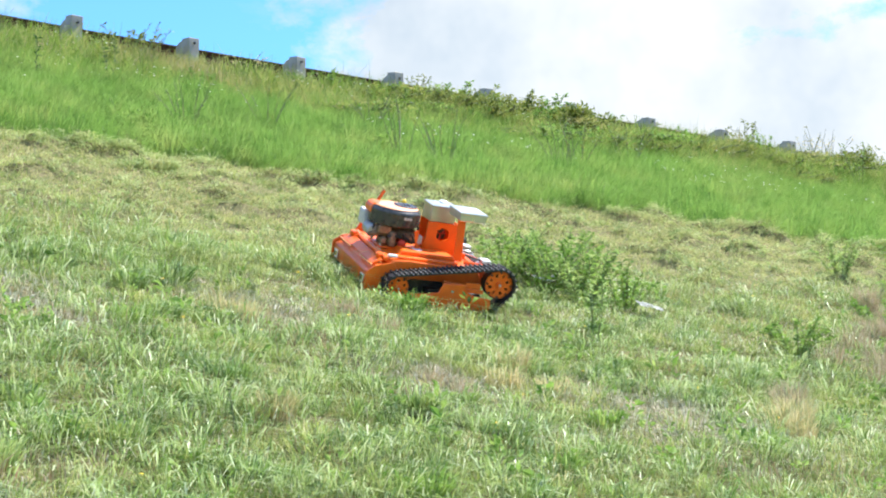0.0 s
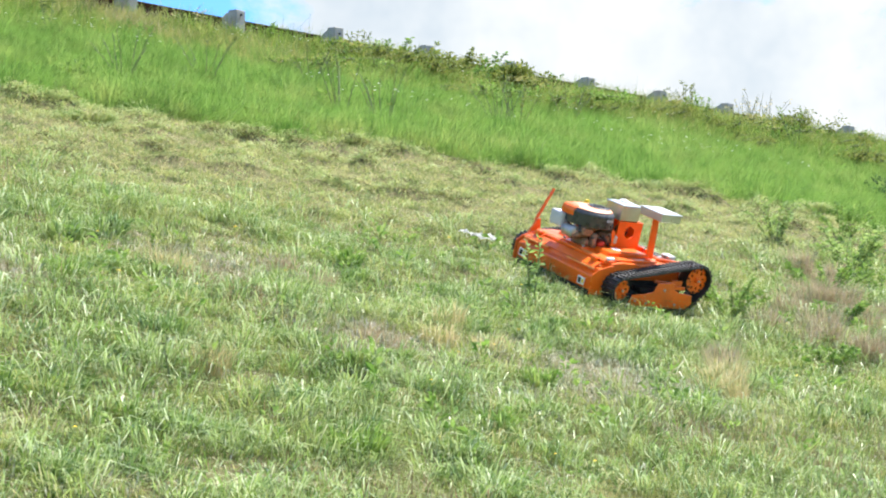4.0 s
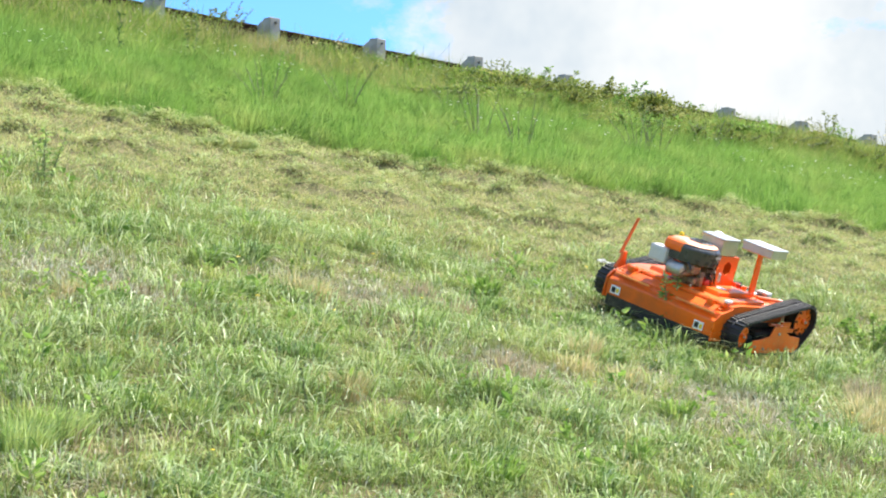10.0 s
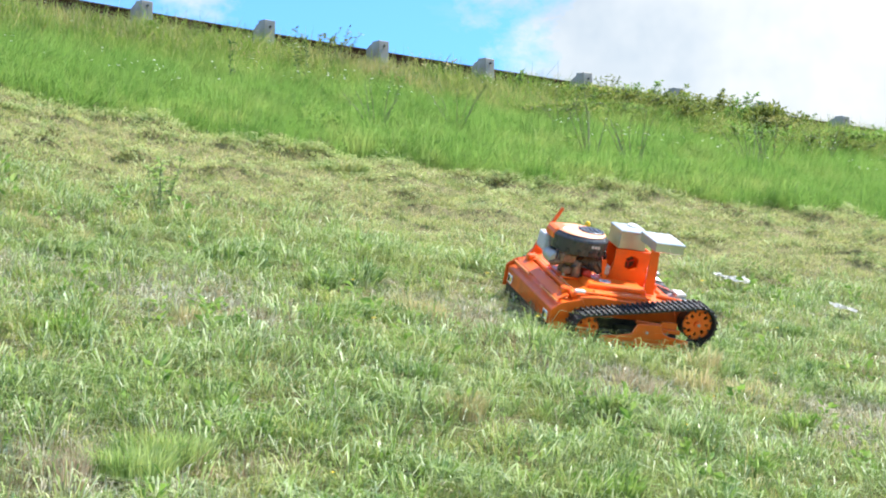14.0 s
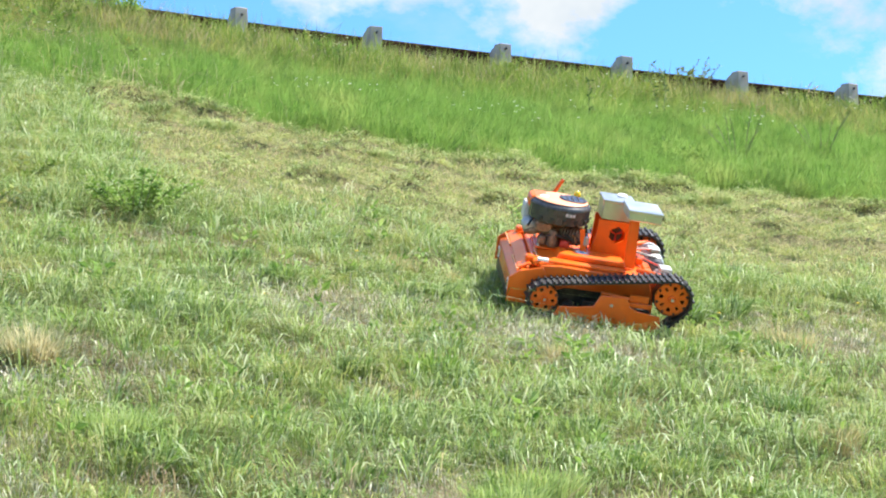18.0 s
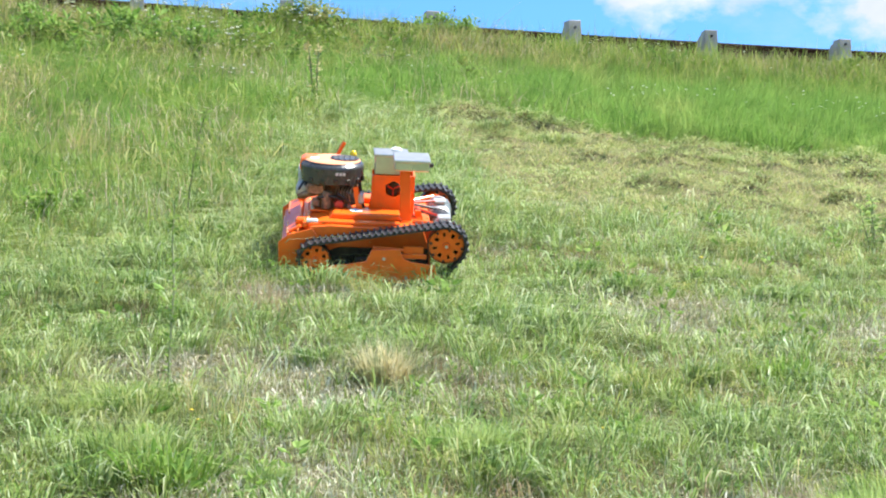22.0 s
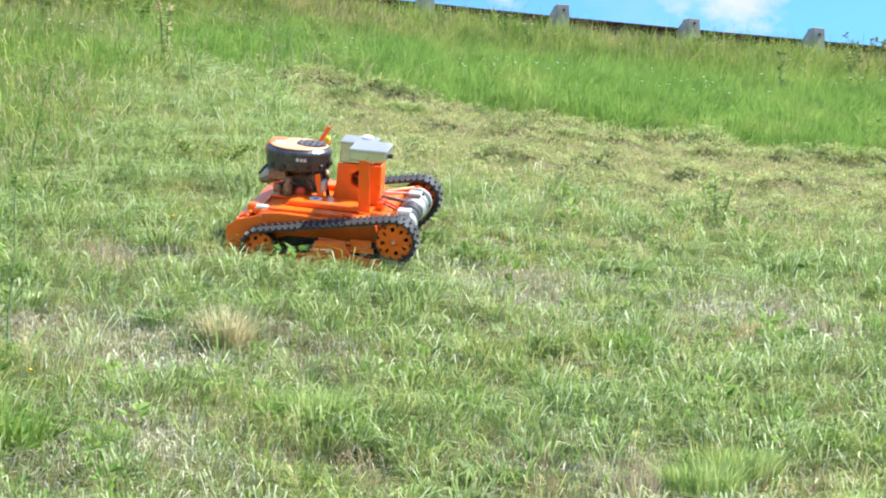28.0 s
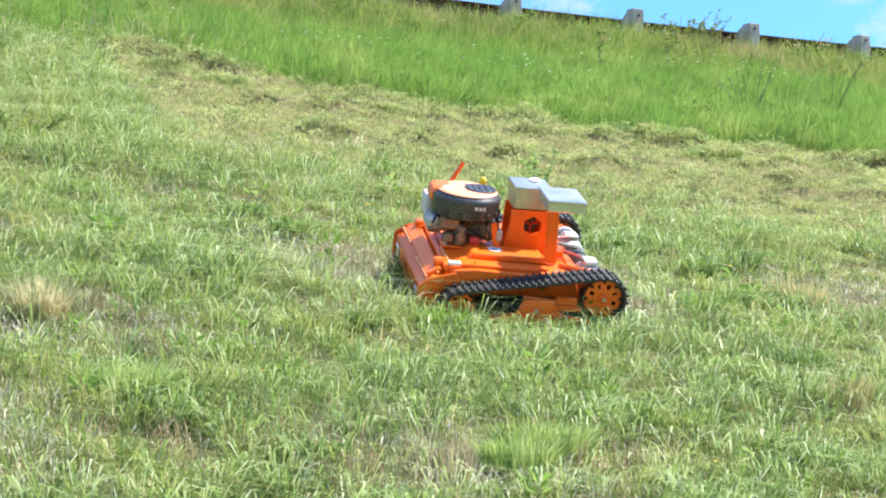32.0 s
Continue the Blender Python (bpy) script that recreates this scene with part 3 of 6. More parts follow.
def slope_mower():
    m = empty("slope_mower")
    tagged(m, "orange remote-controlled tracked slope mower with black engine cowl and silver boxes", "mower")
    # chassis: belly pan and side plates between the tracks
    part("belly_pan", block(-0.12, 0.46, -0.455, 0.455, 0.1, 0.2, 0.012), ORANGE, m)
    for s in (1, -1):
        part("side_plate", prism([(-0.15, 0.05), (-0.1, 0.02), (0.38, 0.02), (0.44, 0.06), (0.4, 0.2), (0.1, 0.235), (-0.05, 0.25), (-0.15, 0.25)], s * 0.462, s * 0.476, 0.003), ORANGE, m)
        # added dark sheet over the side plate, in place of the shaded opening
        part("recess_shade", prism([(-0.14, 0.09), (0.43, 0.07), (0.46, 0.19), (0.2, 0.222), (-0.13, 0.235)], s * 0.474, s * 0.482, 0.003), DARK_STEEL, m, "dark sheet for the shade in the opening behind the track")
        part("track_guard", prism([(0.475, 0.06), (0.42, 0.026), (-0.13, 0.026), (-0.185, 0.07), (-0.17, 0.14), (-0.03, 0.155), (0.02, 0.175), (0.045, 0.23), (0.21, 0.222), (0.24, 0.15), (0.34, 0.13), (0.45, 0.118)], s * 0.656, s * 0.668, 0.004), ORANGE, m, "orange guard plate inside the track")
        for bx, bz in ((0.42, 0.075), (0.3, 0.06), (0.0, 0.06), (0.135, 0.17)):
            part("guard_bolt", rod((bx, s * 0.666, bz), (bx, s * 0.678, bz), 0.01, None, 6), ALUMINIUM, m)
        part("track_arm", block(-0.12, 0.3, s * 0.48 - 0.005, s * 0.48 + 0.1 * s, 0.115, 0.15, 0.006) if s > 0 else block(-0.12, 0.3, -0.58, -0.475, 0.115, 0.15, 0.006), DARK_STEEL, m)
        part("frame_rail", block(-0.12, 0.05, s * 0.622 - 0.008, s * 0.622 + 0.008, 0.165, 0.195, 0.004), ORANGE, m)
        part("tensioner_bar", rod((0.02, s * 0.61, 0.212), (0.2, s * 0.61, 0.222), 0.012), ORANGE, m)
        part("tensioner_bracket", block(-0.1, 0.02, s * 0.595 - 0.012, s * 0.595 + 0.012, 0.19, 0.235, 0.004), ORANGE, m)
    # deck: sloping front housing, stepped top
    hood = [(0.735, 0.065), (0.745, 0.2), (0.7, 0.225), (0.685, 0.262), (0.6, 0.272), (0.575, 0.31), (0.45, 0.322), (-0.1, 0.31), (-0.14, 0.2), (0.4, 0.19)]
    part("deck_hood", prism(hood, -0.47, 0.5, 0.006), ORANGE, m)
    part("deck_rib", prism([(0.69, 0.255), (0.71, 0.262), (0.64, 0.3), (0.62, 0.29)], -0.4, 0.44, 0.004), ORANGE, m)
    # pale bars along the folds paint the highlight of edges catching the sun
    for y0, y1 in ((-0.44, -0.13), (0.12, 0.46)):
        for p in ((0.712, 0.2495), (0.652, 0.2745), (0.588, 0.318)):
            part("deck_edge", rod((p[0], y0, p[1]), (p[0] - 0.004, y1, p[1] + 0.001), 0.0085, None, 10), HIGHLIGHT_ORANGE, m, "orange fold with its sunlit highlight painted pale")
    for y in (-0.3, 0.36):
        part("deck_gusset", prism([(0.585, 0.27), (0.69, 0.262), (0.64, 0.31), (0.59, 0.33)], y - 0.008, y + 0.008, 0.002), ORANGE, m)
    part("deck_fold", block(0.585, 0.62, -0.42, 0.46, 0.29, 0.322, 0.008), ORANGE, m)
    for s in (1, -1):
        part("deck_end_plate", prism([(0.755, 0.06), (0.76, 0.21), (0.7, 0.26), (0.56, 0.3), (0.5, 0.2), (0.52, 0.06)], (0.5 if s > 0 else -0.482), (0.512 if s > 0 else -0.47), 0.003), ORANGE, m)
        part("deck_bracket", block(0.605, 0.665, s * 0.36 - 0.03, s * 0.36 + 0.03, 0.285, 0.332, 0.01), ORANGE, m)
        sign = part("warning_label", block(0.742, 0.75, s * 0.38 - 0.042, s * 0.38 + 0.042, 0.105, 0.165, 0.002), WHITE_LABEL, m, "white warning label with dark marks")
        part("mark", block(0.749, 0.752, s * 0.38 - 0.03, s * 0.38 + 0.004, 0.115, 0.155, 0), DARK_STEEL, sign)
        part("mark", block(0.749, 0.752, s * 0.38 + 0.012, s * 0.38 + 0.034, 0.12, 0.15, 0), YELLOW, sign)
    part("front_flap", block(0.728, 0.738, -0.45, 0.49, 0.01, 0.09, 0.002), DARK_STEEL, m, "black rubber front flap")
    part("deck_ledge", prism([(0.47, 0.318), (0.44, 0.352), (0.04, 0.352), (0.02, 0.318)], 0.12, 0.3, 0.006), ORANGE, m)
    part("deck_ledge", prism([(0.47, 0.318), (0.44, 0.352), (0.04, 0.352), (0.02, 0.318)], -0.34, -0.2, 0.006), ORANGE, m)
    sticker = part("round_sticker", rod((0.3, 0.2, 0.3525), (0.3, 0.2, 0.3545), 0.04, None, 24), WHITE_LABEL, m, "round white sticker with a blue print")
    part("print", rod((0.3, 0.2, 0.3545), (0.3, 0.2, 0.3555), 0.02, None, 5), BLUE_LABEL, sticker)
    part("edge_strip", block(0.1, 0.59, 0.44, 0.465, 0.322, 0.338, 0.003), ORANGE, m)
    part("strip_end", block(0.53, 0.6, 0.436, 0.47, 0.326, 0.346, 0.004), WHITE_LABEL, m, "white reflective strip end")
    part("side_strip", block(0.04, 0.44, 0.36, 0.42, 0.318, 0.33, 0.003), ORANGE, m)
    # engine: twin-cylinder block under a broad cowl
    cx, cy = 0.455, -0.02
    block_ob = part("engine_block", join(turned([(0, 0.1), (0.02, 0.105), (0.06, 0.1), (0.07, 0.075), (0.13, 0.075), (0.15, 0.1), (0.19, 0.12)], (cx, cy, 0.32), (cx, cy, 0.51)), block(cx - 0.07, cx + 0.06, cy - 0.07, cy + 0.08, 0.32, 0.45, 0.02)), ENGINE_METAL, m)
    for s in (1, -1):
        cyl = part("cylinder", rod((cx - 0.03, cy + s * 0.05, 0.425), (cx - 0.16, cy + s * 0.12, 0.415), 0.042, None, 16, 0.004), ENGINE_METAL, block_ob)
        for k in range(6):
            f0 = Vector((cx - 0.05 - 0.017 * k, cy + s * (0.061 + 0.009 * k), 0.424))
            part("cooling_fin", rod(f0, f0 + Vector((-0.006, s * 0.0032, 0)), 0.062, None, 14), ENGINE_METAL, cyl)
        part("spark_lead", rod((cx - 0.16, cy + s * 0.12, 0.45), (cx - 0.1, cy + s * 0.16, 0.51), 0.006, None, 6), DARK_STEEL, cyl)
    part("starter_motor", turned([(0, 0.026), (0.006, 0.03), (0.1, 0.03), (0.112, 0.02)], (cx + 0.03, cy + 0.135, 0.34), (cx + 0.03, cy + 0.135, 0.46), 18), ENGINE_METAL, m, "rust-tinged starter motor", smooth=True)
    part("fuel_pump", block(cx + 0.07, cx + 0.12, cy + 0.09, cy + 0.15, 0.35, 0.4, 0.01), ENGINE_METAL, m)
    part("engine_mount", block(cx - 0.13, cx + 0.13, cy - 0.13, cy + 0.15, 0.32, 0.334, 0.004), ORANGE, m)
    for k in range(4):
        part("mount_bolt", rod((cx + (0.11 if k % 2 else -0.11), cy + (0.13 if k < 2 else -0.11), 0.333), (cx + (0.11 if k % 2 else -0.11), cy + (0.13 if k < 2 else -0.11), 0.35), 0.011, None, 6), ALUMINIUM, m)
    part("bracket", prism([(cx - 0.2, 0.32), (cx - 0.16, 0.32), (cx - 0.13, 0.48), (cx - 0.16, 0.49)], cy + 0.15, cy + 0.158, 0.002), ORANGE, m)
    part("rocker_cover", block(cx - 0.2, cx - 0.165, cy + 0.08, cy + 0.17, 0.38, 0.45, 0.012), ALUMINIUM, block_ob)
    part("oil_filter", rod((cx - 0.05, cy + 0.08, 0.375), (cx - 0.05, cy + 0.165, 0.366), 0.031, None, 20, 0.01), RED_PAINT, m, "red oil filter", smooth=True)
    part("exhaust_pipe", rod((cx + 0.1, cy + 0.1, 0.43), (cx + 0.2, cy + 0.06, 0.4), 0.022), ENGINE_METAL, m)
    part("carburettor", block(cx + 0.04, cx + 0.15, cy + 0.05, cy + 0.14, 0.42, 0.49, 0.012), ENGINE_METAL, m)
    for k in range(4):
        part("hose", rod((cx - 0.18 + 0.05 * k, cy + 0.14, 0.36 + 0.02 * k), (cx - 0.1 + 0.06 * k, cy + 0.16, 0.45 - 0.012 * k), 0.008, None, 8), DARK_STEEL, m)
    part("shroud", turned([(0, 0.182), (0.005, 0.19), (0.1, 0.196), (0.112, 0.19), (0.126, 0.173), (0.128, 0.166)], (cx, cy, 0.492), (cx, cy, 0.62), 40), DARK_PLASTIC, m, "dark grey plastic fan shroud", smooth=False)
    part("front_cover", prism([(cx + 0.1, 0.545), (cx + 0.201, 0.55), (cx + 0.2, 0.605), (cx + 0.178, 0.63), (cx + 0.08, 0.632)], cy - 0.13, cy + 0.03, 0.012), ORANGE, m, "orange front of the engine cowl")
    cowl = part("cowl_top", turned([(0, 0.172), (0.002, 0.173), (0.006, 0.166), (0.01, 0.14), (0.012, 0.1)], (cx, cy, 0.62), (cx, cy, 0.65), 44), COWL_ORANGE, m, "orange cowl top with the sky's glare in its colour", smooth=True)
    part("air_intake", turned([(0, 0.088), (0.006, 0.09), (0.009, 0.08), (0.006, 0.02)], (cx - 0.075, cy, 0.63), (cx - 0.075, cy, 0.65), 32), DARK_PLASTIC, cowl, "black mesh air intake")
    for k in range(5):
        part("intake_bar", block(cx - 0.145 + 0.035 * k, cx - 0.138 + 0.035 * k, cy - 0.06, cy + 0.06, 0.6365, 0.641, 0), DARK_STEEL, cowl)
    part("cowl_sticker", rod((cx + 0.11, cy + 0.02, 0.629), (cx + 0.11, cy + 0.02, 0.6335), 0.028, None, 20), WHITE_LABEL, cowl)
    badge = part("badge", block(cx - 0.085, cx - 0.015, cy + 0.182, cy + 0.192, 0.55, 0.582, 0.002), DARK_STEEL, m, "maker's plate with pale marks")
    for k, (a, b) in enumerate(((0.0, 0.016), (0.021, 0.036), (0.042, 0.06))):
        part("mark", block(cx - 0.08 + a, cx - 0.08 + b, cy + 0.191, cy + 0.194, 0.557, 0.576, 0), GREY_LABEL, badge)
    for k in range(7):
        a = 0.5 + 0.42 * k
        part("shroud_clip", block(-0.014, 0.014, 0.183, 0.2, 0.505, 0.532, 0.003), DARK_STEEL, m).matrix_basis = pose(cx, cy, 0, 0, 0, math.degrees(a) - 70)
    part("throttle_arm", rod((cx + 0.17, cy + 0.1, 0.5), (cx + 0.2, cy + 0.16, 0.46), 0.008, None, 8), DARK_STEEL, m)
    part("fuel_hose", rod((cx - 0.17, cy + 0.1, 0.5), (cx - 0.2, cy + 0.06, 0.34), 0.011, None, 8), DARK_STEEL, m)
    part("air_filter", block(cx + 0.1, cx + 0.21, cy - 0.23, cy - 0.08, 0.43, 0.55, 0.02, 2), GREY_LABEL, m, "grey air filter box")
    part("muffler", turned([(0, 0.03), (0.01, 0.05), (0.13, 0.05), (0.14, 0.03)], (cx + 0.17, cy - 0.06, 0.43), (cx + 0.17, cy + 0.1, 0.43)), ALUMINIUM, m, smooth=True)
    part("warning_lamp", turned([(0, 0.021), (0.025, 0.021), (0.04, 0.014), (0.044, 0.004)], (cx - 0.13, cy - 0.22, 0.6), (cx - 0.13, cy - 0.22, 0.66), 18), YELLOW, m, "yellow warning lamp", smooth=True)
    part("lamp_stalk", rod((cx - 0.13, cy - 0.22, 0.32), (cx - 0.13, cy - 0.22, 0.61), 0.01), DARK_STEEL, m)
    # tower of the control boxes
    tower = part("control_tower", hex_plate(-0.05, 0.205, 0.31, 0.55, 0.056, 0.012, 0.075, 0.464, 0.055), ORANGE, m)
    part("tower_end", block(-0.056, -0.046, -0.13, 0.05, 0.31, 0.55, 0.002), ORANGE, tower)
    part("tower_back", block(-0.05, 0.205, -0.142, -0.13, 0.31, 0.55, 0.002), ORANGE, tower)
    part("tower_gusset", prism([(0.2, 0.31), (0.23, 0.31), (0.2, 0.48)], 0.04, 0.06, 0.002), ORANGE, tower)
    fan = part("valve_body", rod((0.075, -0.08, 0.455), (0.075, 0.0, 0.455), 0.045, None, 16, 0.006), DARK_STEEL, tower)
    for k in range(3):
        a = 2 * math.pi * k / 3 + 0.5
        part("fan_blade", rod((0.075, -0.002, 0.455), (0.075 + 0.042 * math.cos(a), 0.006, 0.455 + 0.042 * math.sin(a)), 0.004, 0.007, 6), RED_PAINT, fan)
    box_a = part("receiver_box", block(-0.005, 0.195, -0.15, 0.052, 0.552, 0.672, 0.006), BOX_STEEL, m, "galvanised steel receiver box")
    part("lid", block(-0.011, 0.201, -0.156, 0.058, 0.664, 0.682, 0.004), BOX_STEEL, box_a)
    part("aerial_cap", turned([(0, 0.035), (0.008, 0.035), (0.016, 0.02)], (0.06, -0.1, 0.683), (0.06, -0.1, 0.7), 18), WHITE_LABEL, box_a)
    part("box_leg", prism([(-0.035, 0.318), (0.035, 0.318), (0.05, 0.646), (-0.01, 0.646)], 0.262, 0.278, 0.003), ORANGE, m)
    box_b = part("control_box", block(-0.122, 0.085, 0.135, 0.4, 0.646, 0.702, 0.006), BOX_STEEL, m, "flat galvanised steel control box")
    part("lid", block(-0.128, 0.091, 0.129, 0.406, 0.696, 0.714, 0.004), BOX_STEEL, box_b)
    part("cable_gland", rod((-0.122, 0.3, 0.67), (-0.15, 0.3, 0.67), 0.014, None, 10), DARK_STEEL, box_b)
    # rear: two gear motors on the sprocket line, frame and wiring
    for s in (1, -1):
        motor = part("gear_motor", turned([(0, 0.066), (0.02, 0.075), (0.1, 0.075), (0.105, 0.082), (0.125, 0.082), (0.13, 0.07), (0.22, 0.07), (0.23, 0.09), (0.27, 0.09), (0.28, 0.06), (0.36, 0.05)],
                                          (SPROCKET[0], s * 0.15, SPROCKET[1]), (SPROCKET[0], s * 0.5, SPROCKET[1])), ALUMINIUM, m, "silver cast gear motor", smooth=False)
        for k in range(6):
            a = math.pi / 3 * k
            part("flange_bolt", rod((SPROCKET[0] + 0.078 * math.cos(a), s * 0.352, SPROCKET[1] + 0.078 * math.sin(a)), (SPROCKET[0] + 0.078 * math.cos(a), s * 0.338, SPROCKET[1] + 0.078 * math.sin(a)), 0.008, None, 6), DARK_STEEL, motor)
        part("motor_end", turned([(0, 0.05), (0.01, 0.064), (0.13, 0.064), (0.15, 0.05)], (SPROCKET[0], s * 0.005, SPROCKET[1]), (SPROCKET[0], s * 0.13, SPROCKET[1])), DARK_STEEL, m, "black motor end", smooth=False)
        part("terminal_box", block(SPROCKET[0] - 0.04, SPROCKET[0] + 0.04, s * 0.24 - 0.05, s * 0.24 + 0.05, 0.325, 0.352, 0.006), ALUMINIUM, motor)
        part("rear_arm", prism([(-0.1, 0.2), (-0.1, 0.3), (-0.22, 0.345), (-0.25, 0.33), (-0.2, 0.2)], s * 0.44, s * 0.458, 0.003), ORANGE, m)
        part("frame_strut", rod((-0.05, s * 0.3, 0.32), (-0.2, s * 0.42, 0.33), 0.016), ORANGE, m)
    part("rear_cross_member", block(-0.15, -0.1, -0.45, 0.45, 0.27, 0.32, 0.006), ORANGE, m)
    rng = random.Random(8)
    for k in range(6):
        y = -0.25 + 0.1 * k
        part("cable", rod((-0.06, y * 0.5, 0.36), (-0.2, y, 0.33 + rng.uniform(0, 0.03)), 0.006, None, 6), RED_PAINT if k % 3 == 1 else DARK_STEEL, m)
    for k in range(4):
        part("switch", block(-0.098, -0.06, 0.02 + 0.04 * k, 0.045 + 0.04 * k, 0.322, 0.36, 0.003), ORANGE if k % 2 else RED_PAINT, m)
    # raised lever at the far front corner
    part("lever", rod((0.517, -0.585, 0.36), (0.38, -0.608, 0.628), 0.013), ORANGE, m, "raised orange lever")
    part("lever_bracket", prism([(0.47, 0.26), (0.6, 0.26), (0.56, 0.33), (0.54, 0.385), (0.5, 0.385), (0.49, 0.32)], -0.56, -0.535, 0.004), ORANGE, m)
    # tracks
    moving = {"sprocket": [], "idler": [], "link": []}
    for s in (1, -1):
        bm = bmesh.new()
        n = len(LOOP)
        rings = []
        for i in range(n):
            a, b = LOOP[i - 1], LOOP[(i + 1) % n]
            d = (b - a) / np.hypot(*(b - a))
            nx, nz = -d[1], d[0]
            ring = []
            for y, h in ((-TRACK_HALF, 0), (-TRACK_HALF, 0.012), (TRACK_HALF, 0.012), (TRACK_HALF, 0)):
                ring.append(bm.verts.new((LOOP[i][0] + nx * h, s * SIDE + y, LOOP[i][1] + nz * h)))
            rings.append(ring)
        for i in range(n):
            a, b = rings[i], rings[(i + 1) % n]
            for j in range(4):
                bm.faces.new((a[j], a[(j + 1) % 4], b[(j + 1) % 4], b[j]))
        part("track_belt", bm, BLACK_RUBBER, m, "black rubber track belt", smooth=False)
        first = None
        for i in range(LINKS):
            if first is None:
                bm = join(prism([(-0.004, 0.011), (0.012, 0.011), (0.009, 0.024), (-0.001, 0.024)], -TRACK_HALF, -0.008, 0),
                          prism([(-0.012, 0.011), (0.004, 0.011), (0.001, 0.024), (-0.009, 0.024)], 0.008, TRACK_HALF, 0),
                          block(-0.009, 0.009, -0.012, 0.012, -0.014, 0.002, 0))
                first = part("track_lug", bm, BLACK_RUBBER, m)
                ob = first
            else:
                ob = new("track_lug", first.data)
                ob.parent = m
            moving["link"].append((ob, s, i))
            (x, z), a = loop_at(i * LOOP_S[-1] / LINKS)
            ob.matrix_basis = pose(x, s * SIDE, z, 0, -math.degrees(a), 0)
        moving["sprocket"].append((wheel("drive_sprocket", m, *SPROCKET, SPROCKET_R, s, 8), s))
        moving["idler"].append((wheel("idler_wheel", m, *IDLER, IDLER_R, s, 6), s))
        for x, z in ROLLERS[1:]:
            part("road_roller", rod((x, s * (SIDE - 0.05), z + 0.03), (x, s * (SIDE + 0.025), z + 0.03), 0.045, None, 20, 0.006), DARK_STEEL, m)
    return m, moving


MOWER, MOVING = slope_mower()

# ---- grass ----
def wave(x, y, s):
    """Smooth uneven field between about -1 and 1."""
    return (np.sin(x * 1.31 * s + 1.7 * np.sin(y * 0.83 * s + 0.4)) + np.sin(y * 1.57 * s + 1.3 * np.sin(x * 1.09 * s + 2.1)) + np.sin((x + y) * 2.3 * s + np.sin(x * 2.9 * s))) / 3


def scatter(rng, density, u0, u1, v0, v1, keep=None):
    """Random places on the bank; thick where the open side of the bank is, thin far to either side."""
    n = int(density * (u1 - u0) * (v1 - v0))
    u, v = rng.uniform(u0, u1, n), rng.uniform(v0, v1, n)
    x, y = xy_of(u, v)
    bearing = np.degrees(np.arctan2(x, y))
    ok = ((bearing > -44) & (bearing < 26)) | (rng.random(n) < 0.04)
    if keep is not None:
        ok &= keep(u, v, x, y, rng)
    return u[ok], v[ok], x[ok], y[ok]


def blades(name, x, y, length, width, lean, material, rng, droop=0.5, wind=(0, 0), lift=0.0, aim=None, plain=False):
    """One mesh of many blades, each bent at its middle, where it is widest; plain ones are straight."""
    n = len(x)
    z = height(x, y) - 0.01 + lift
    a = rng.uniform(0, 2 * np.pi, n) if aim is None else aim
    tilt = np.abs(rng.normal(0, lean, n)) if aim is None else 0.4 * lean + 0.65 * np.abs(rng.normal(0, lean, n))
    dx, dy = np.cos(a) * tilt + wind[0], np.sin(a) * tilt + wind[1]
    b = rng.uniform(0, 2 * np.pi, n)
    wx, wy = np.cos(b) * width / 2, np.sin(b) * width / 2
    h = length
    base = np.stack([x, y, z], 1)
    side = np.stack([wx, wy, np.zeros(n)], 1)
    mid = base + np.stack([dx * h * 0.4, dy * h * 0.4, h * 0.6], 1)
    tip = base + np.stack([dx * h * (1 + droop), dy * h * (1 + droop), h * np.clip(1.0 - droop * tilt * 0.8, 0.3, 1)], 1)
    if plain:
        co = np.stack([base - side, base + side, (mid + tip * 2) / 3], 1).astype(np.float32)
        me = bpy.data.meshes.new(name)
        me.vertices.add(n * 3)
        me.vertices.foreach_set("co", co.ravel())
        me.loops.add(n * 3)
        me.loops.foreach_set("vertex_index", np.arange(n * 3, dtype=np.int32))
        me.polygons.add(n)
        me.polygons.foreach_set("loop_start", np.arange(n, dtype=np.int32) * 3)
        me.update(calc_edges=True)
        me.materials.append(material)
        return new(name, me)
    co = np.stack([base, mid + side, mid - side, tip], 1).astype(np.float32)
    me = bpy.data.meshes.new(name)
    me.vertices.add(n * 4)
    me.vertices.foreach_set("co", co.ravel())
    k = np.arange(n) * 4
    me.loops.add(n * 6)
    me.loops.foreach_set("vertex_index", np.stack([k, k + 1, k + 2, k + 2, k + 1, k + 3], 1).ravel().astype(np.int32))
    me.polygons.add(n * 2)
    me.polygons.foreach_set("loop_start", np.arange(n * 2, dtype=np.int32) * 3)
    me.update(calc_edges=True)
    me.materials.append(material)
    return new(name, me)


def rand_len(rng, n, mean, spread):
    return np.clip(rng.normal(mean, spread, n), mean * 0.35, mean * 1.9)


def tag_stuff(ob, label, category):
    return tagged(ob, label, category, kind="stuff")


WORN = ((8.9, 0.63, 0.4), (9.0, 1.16, 0.4), (8.56, 1.72, 0.3), (8.1, 8.4, 0.5), (10.08, 6.68, 0.3), (7.3, 0.78, 0.42), (8.55, 1.02, 0.3), (10.3, 1.1, 0.3), (8.5, 6.8, 0.3), (9.6, 4.6, 0.35), (7.0, 2.7, 0.35), (9.9, 3.2, 0.3))


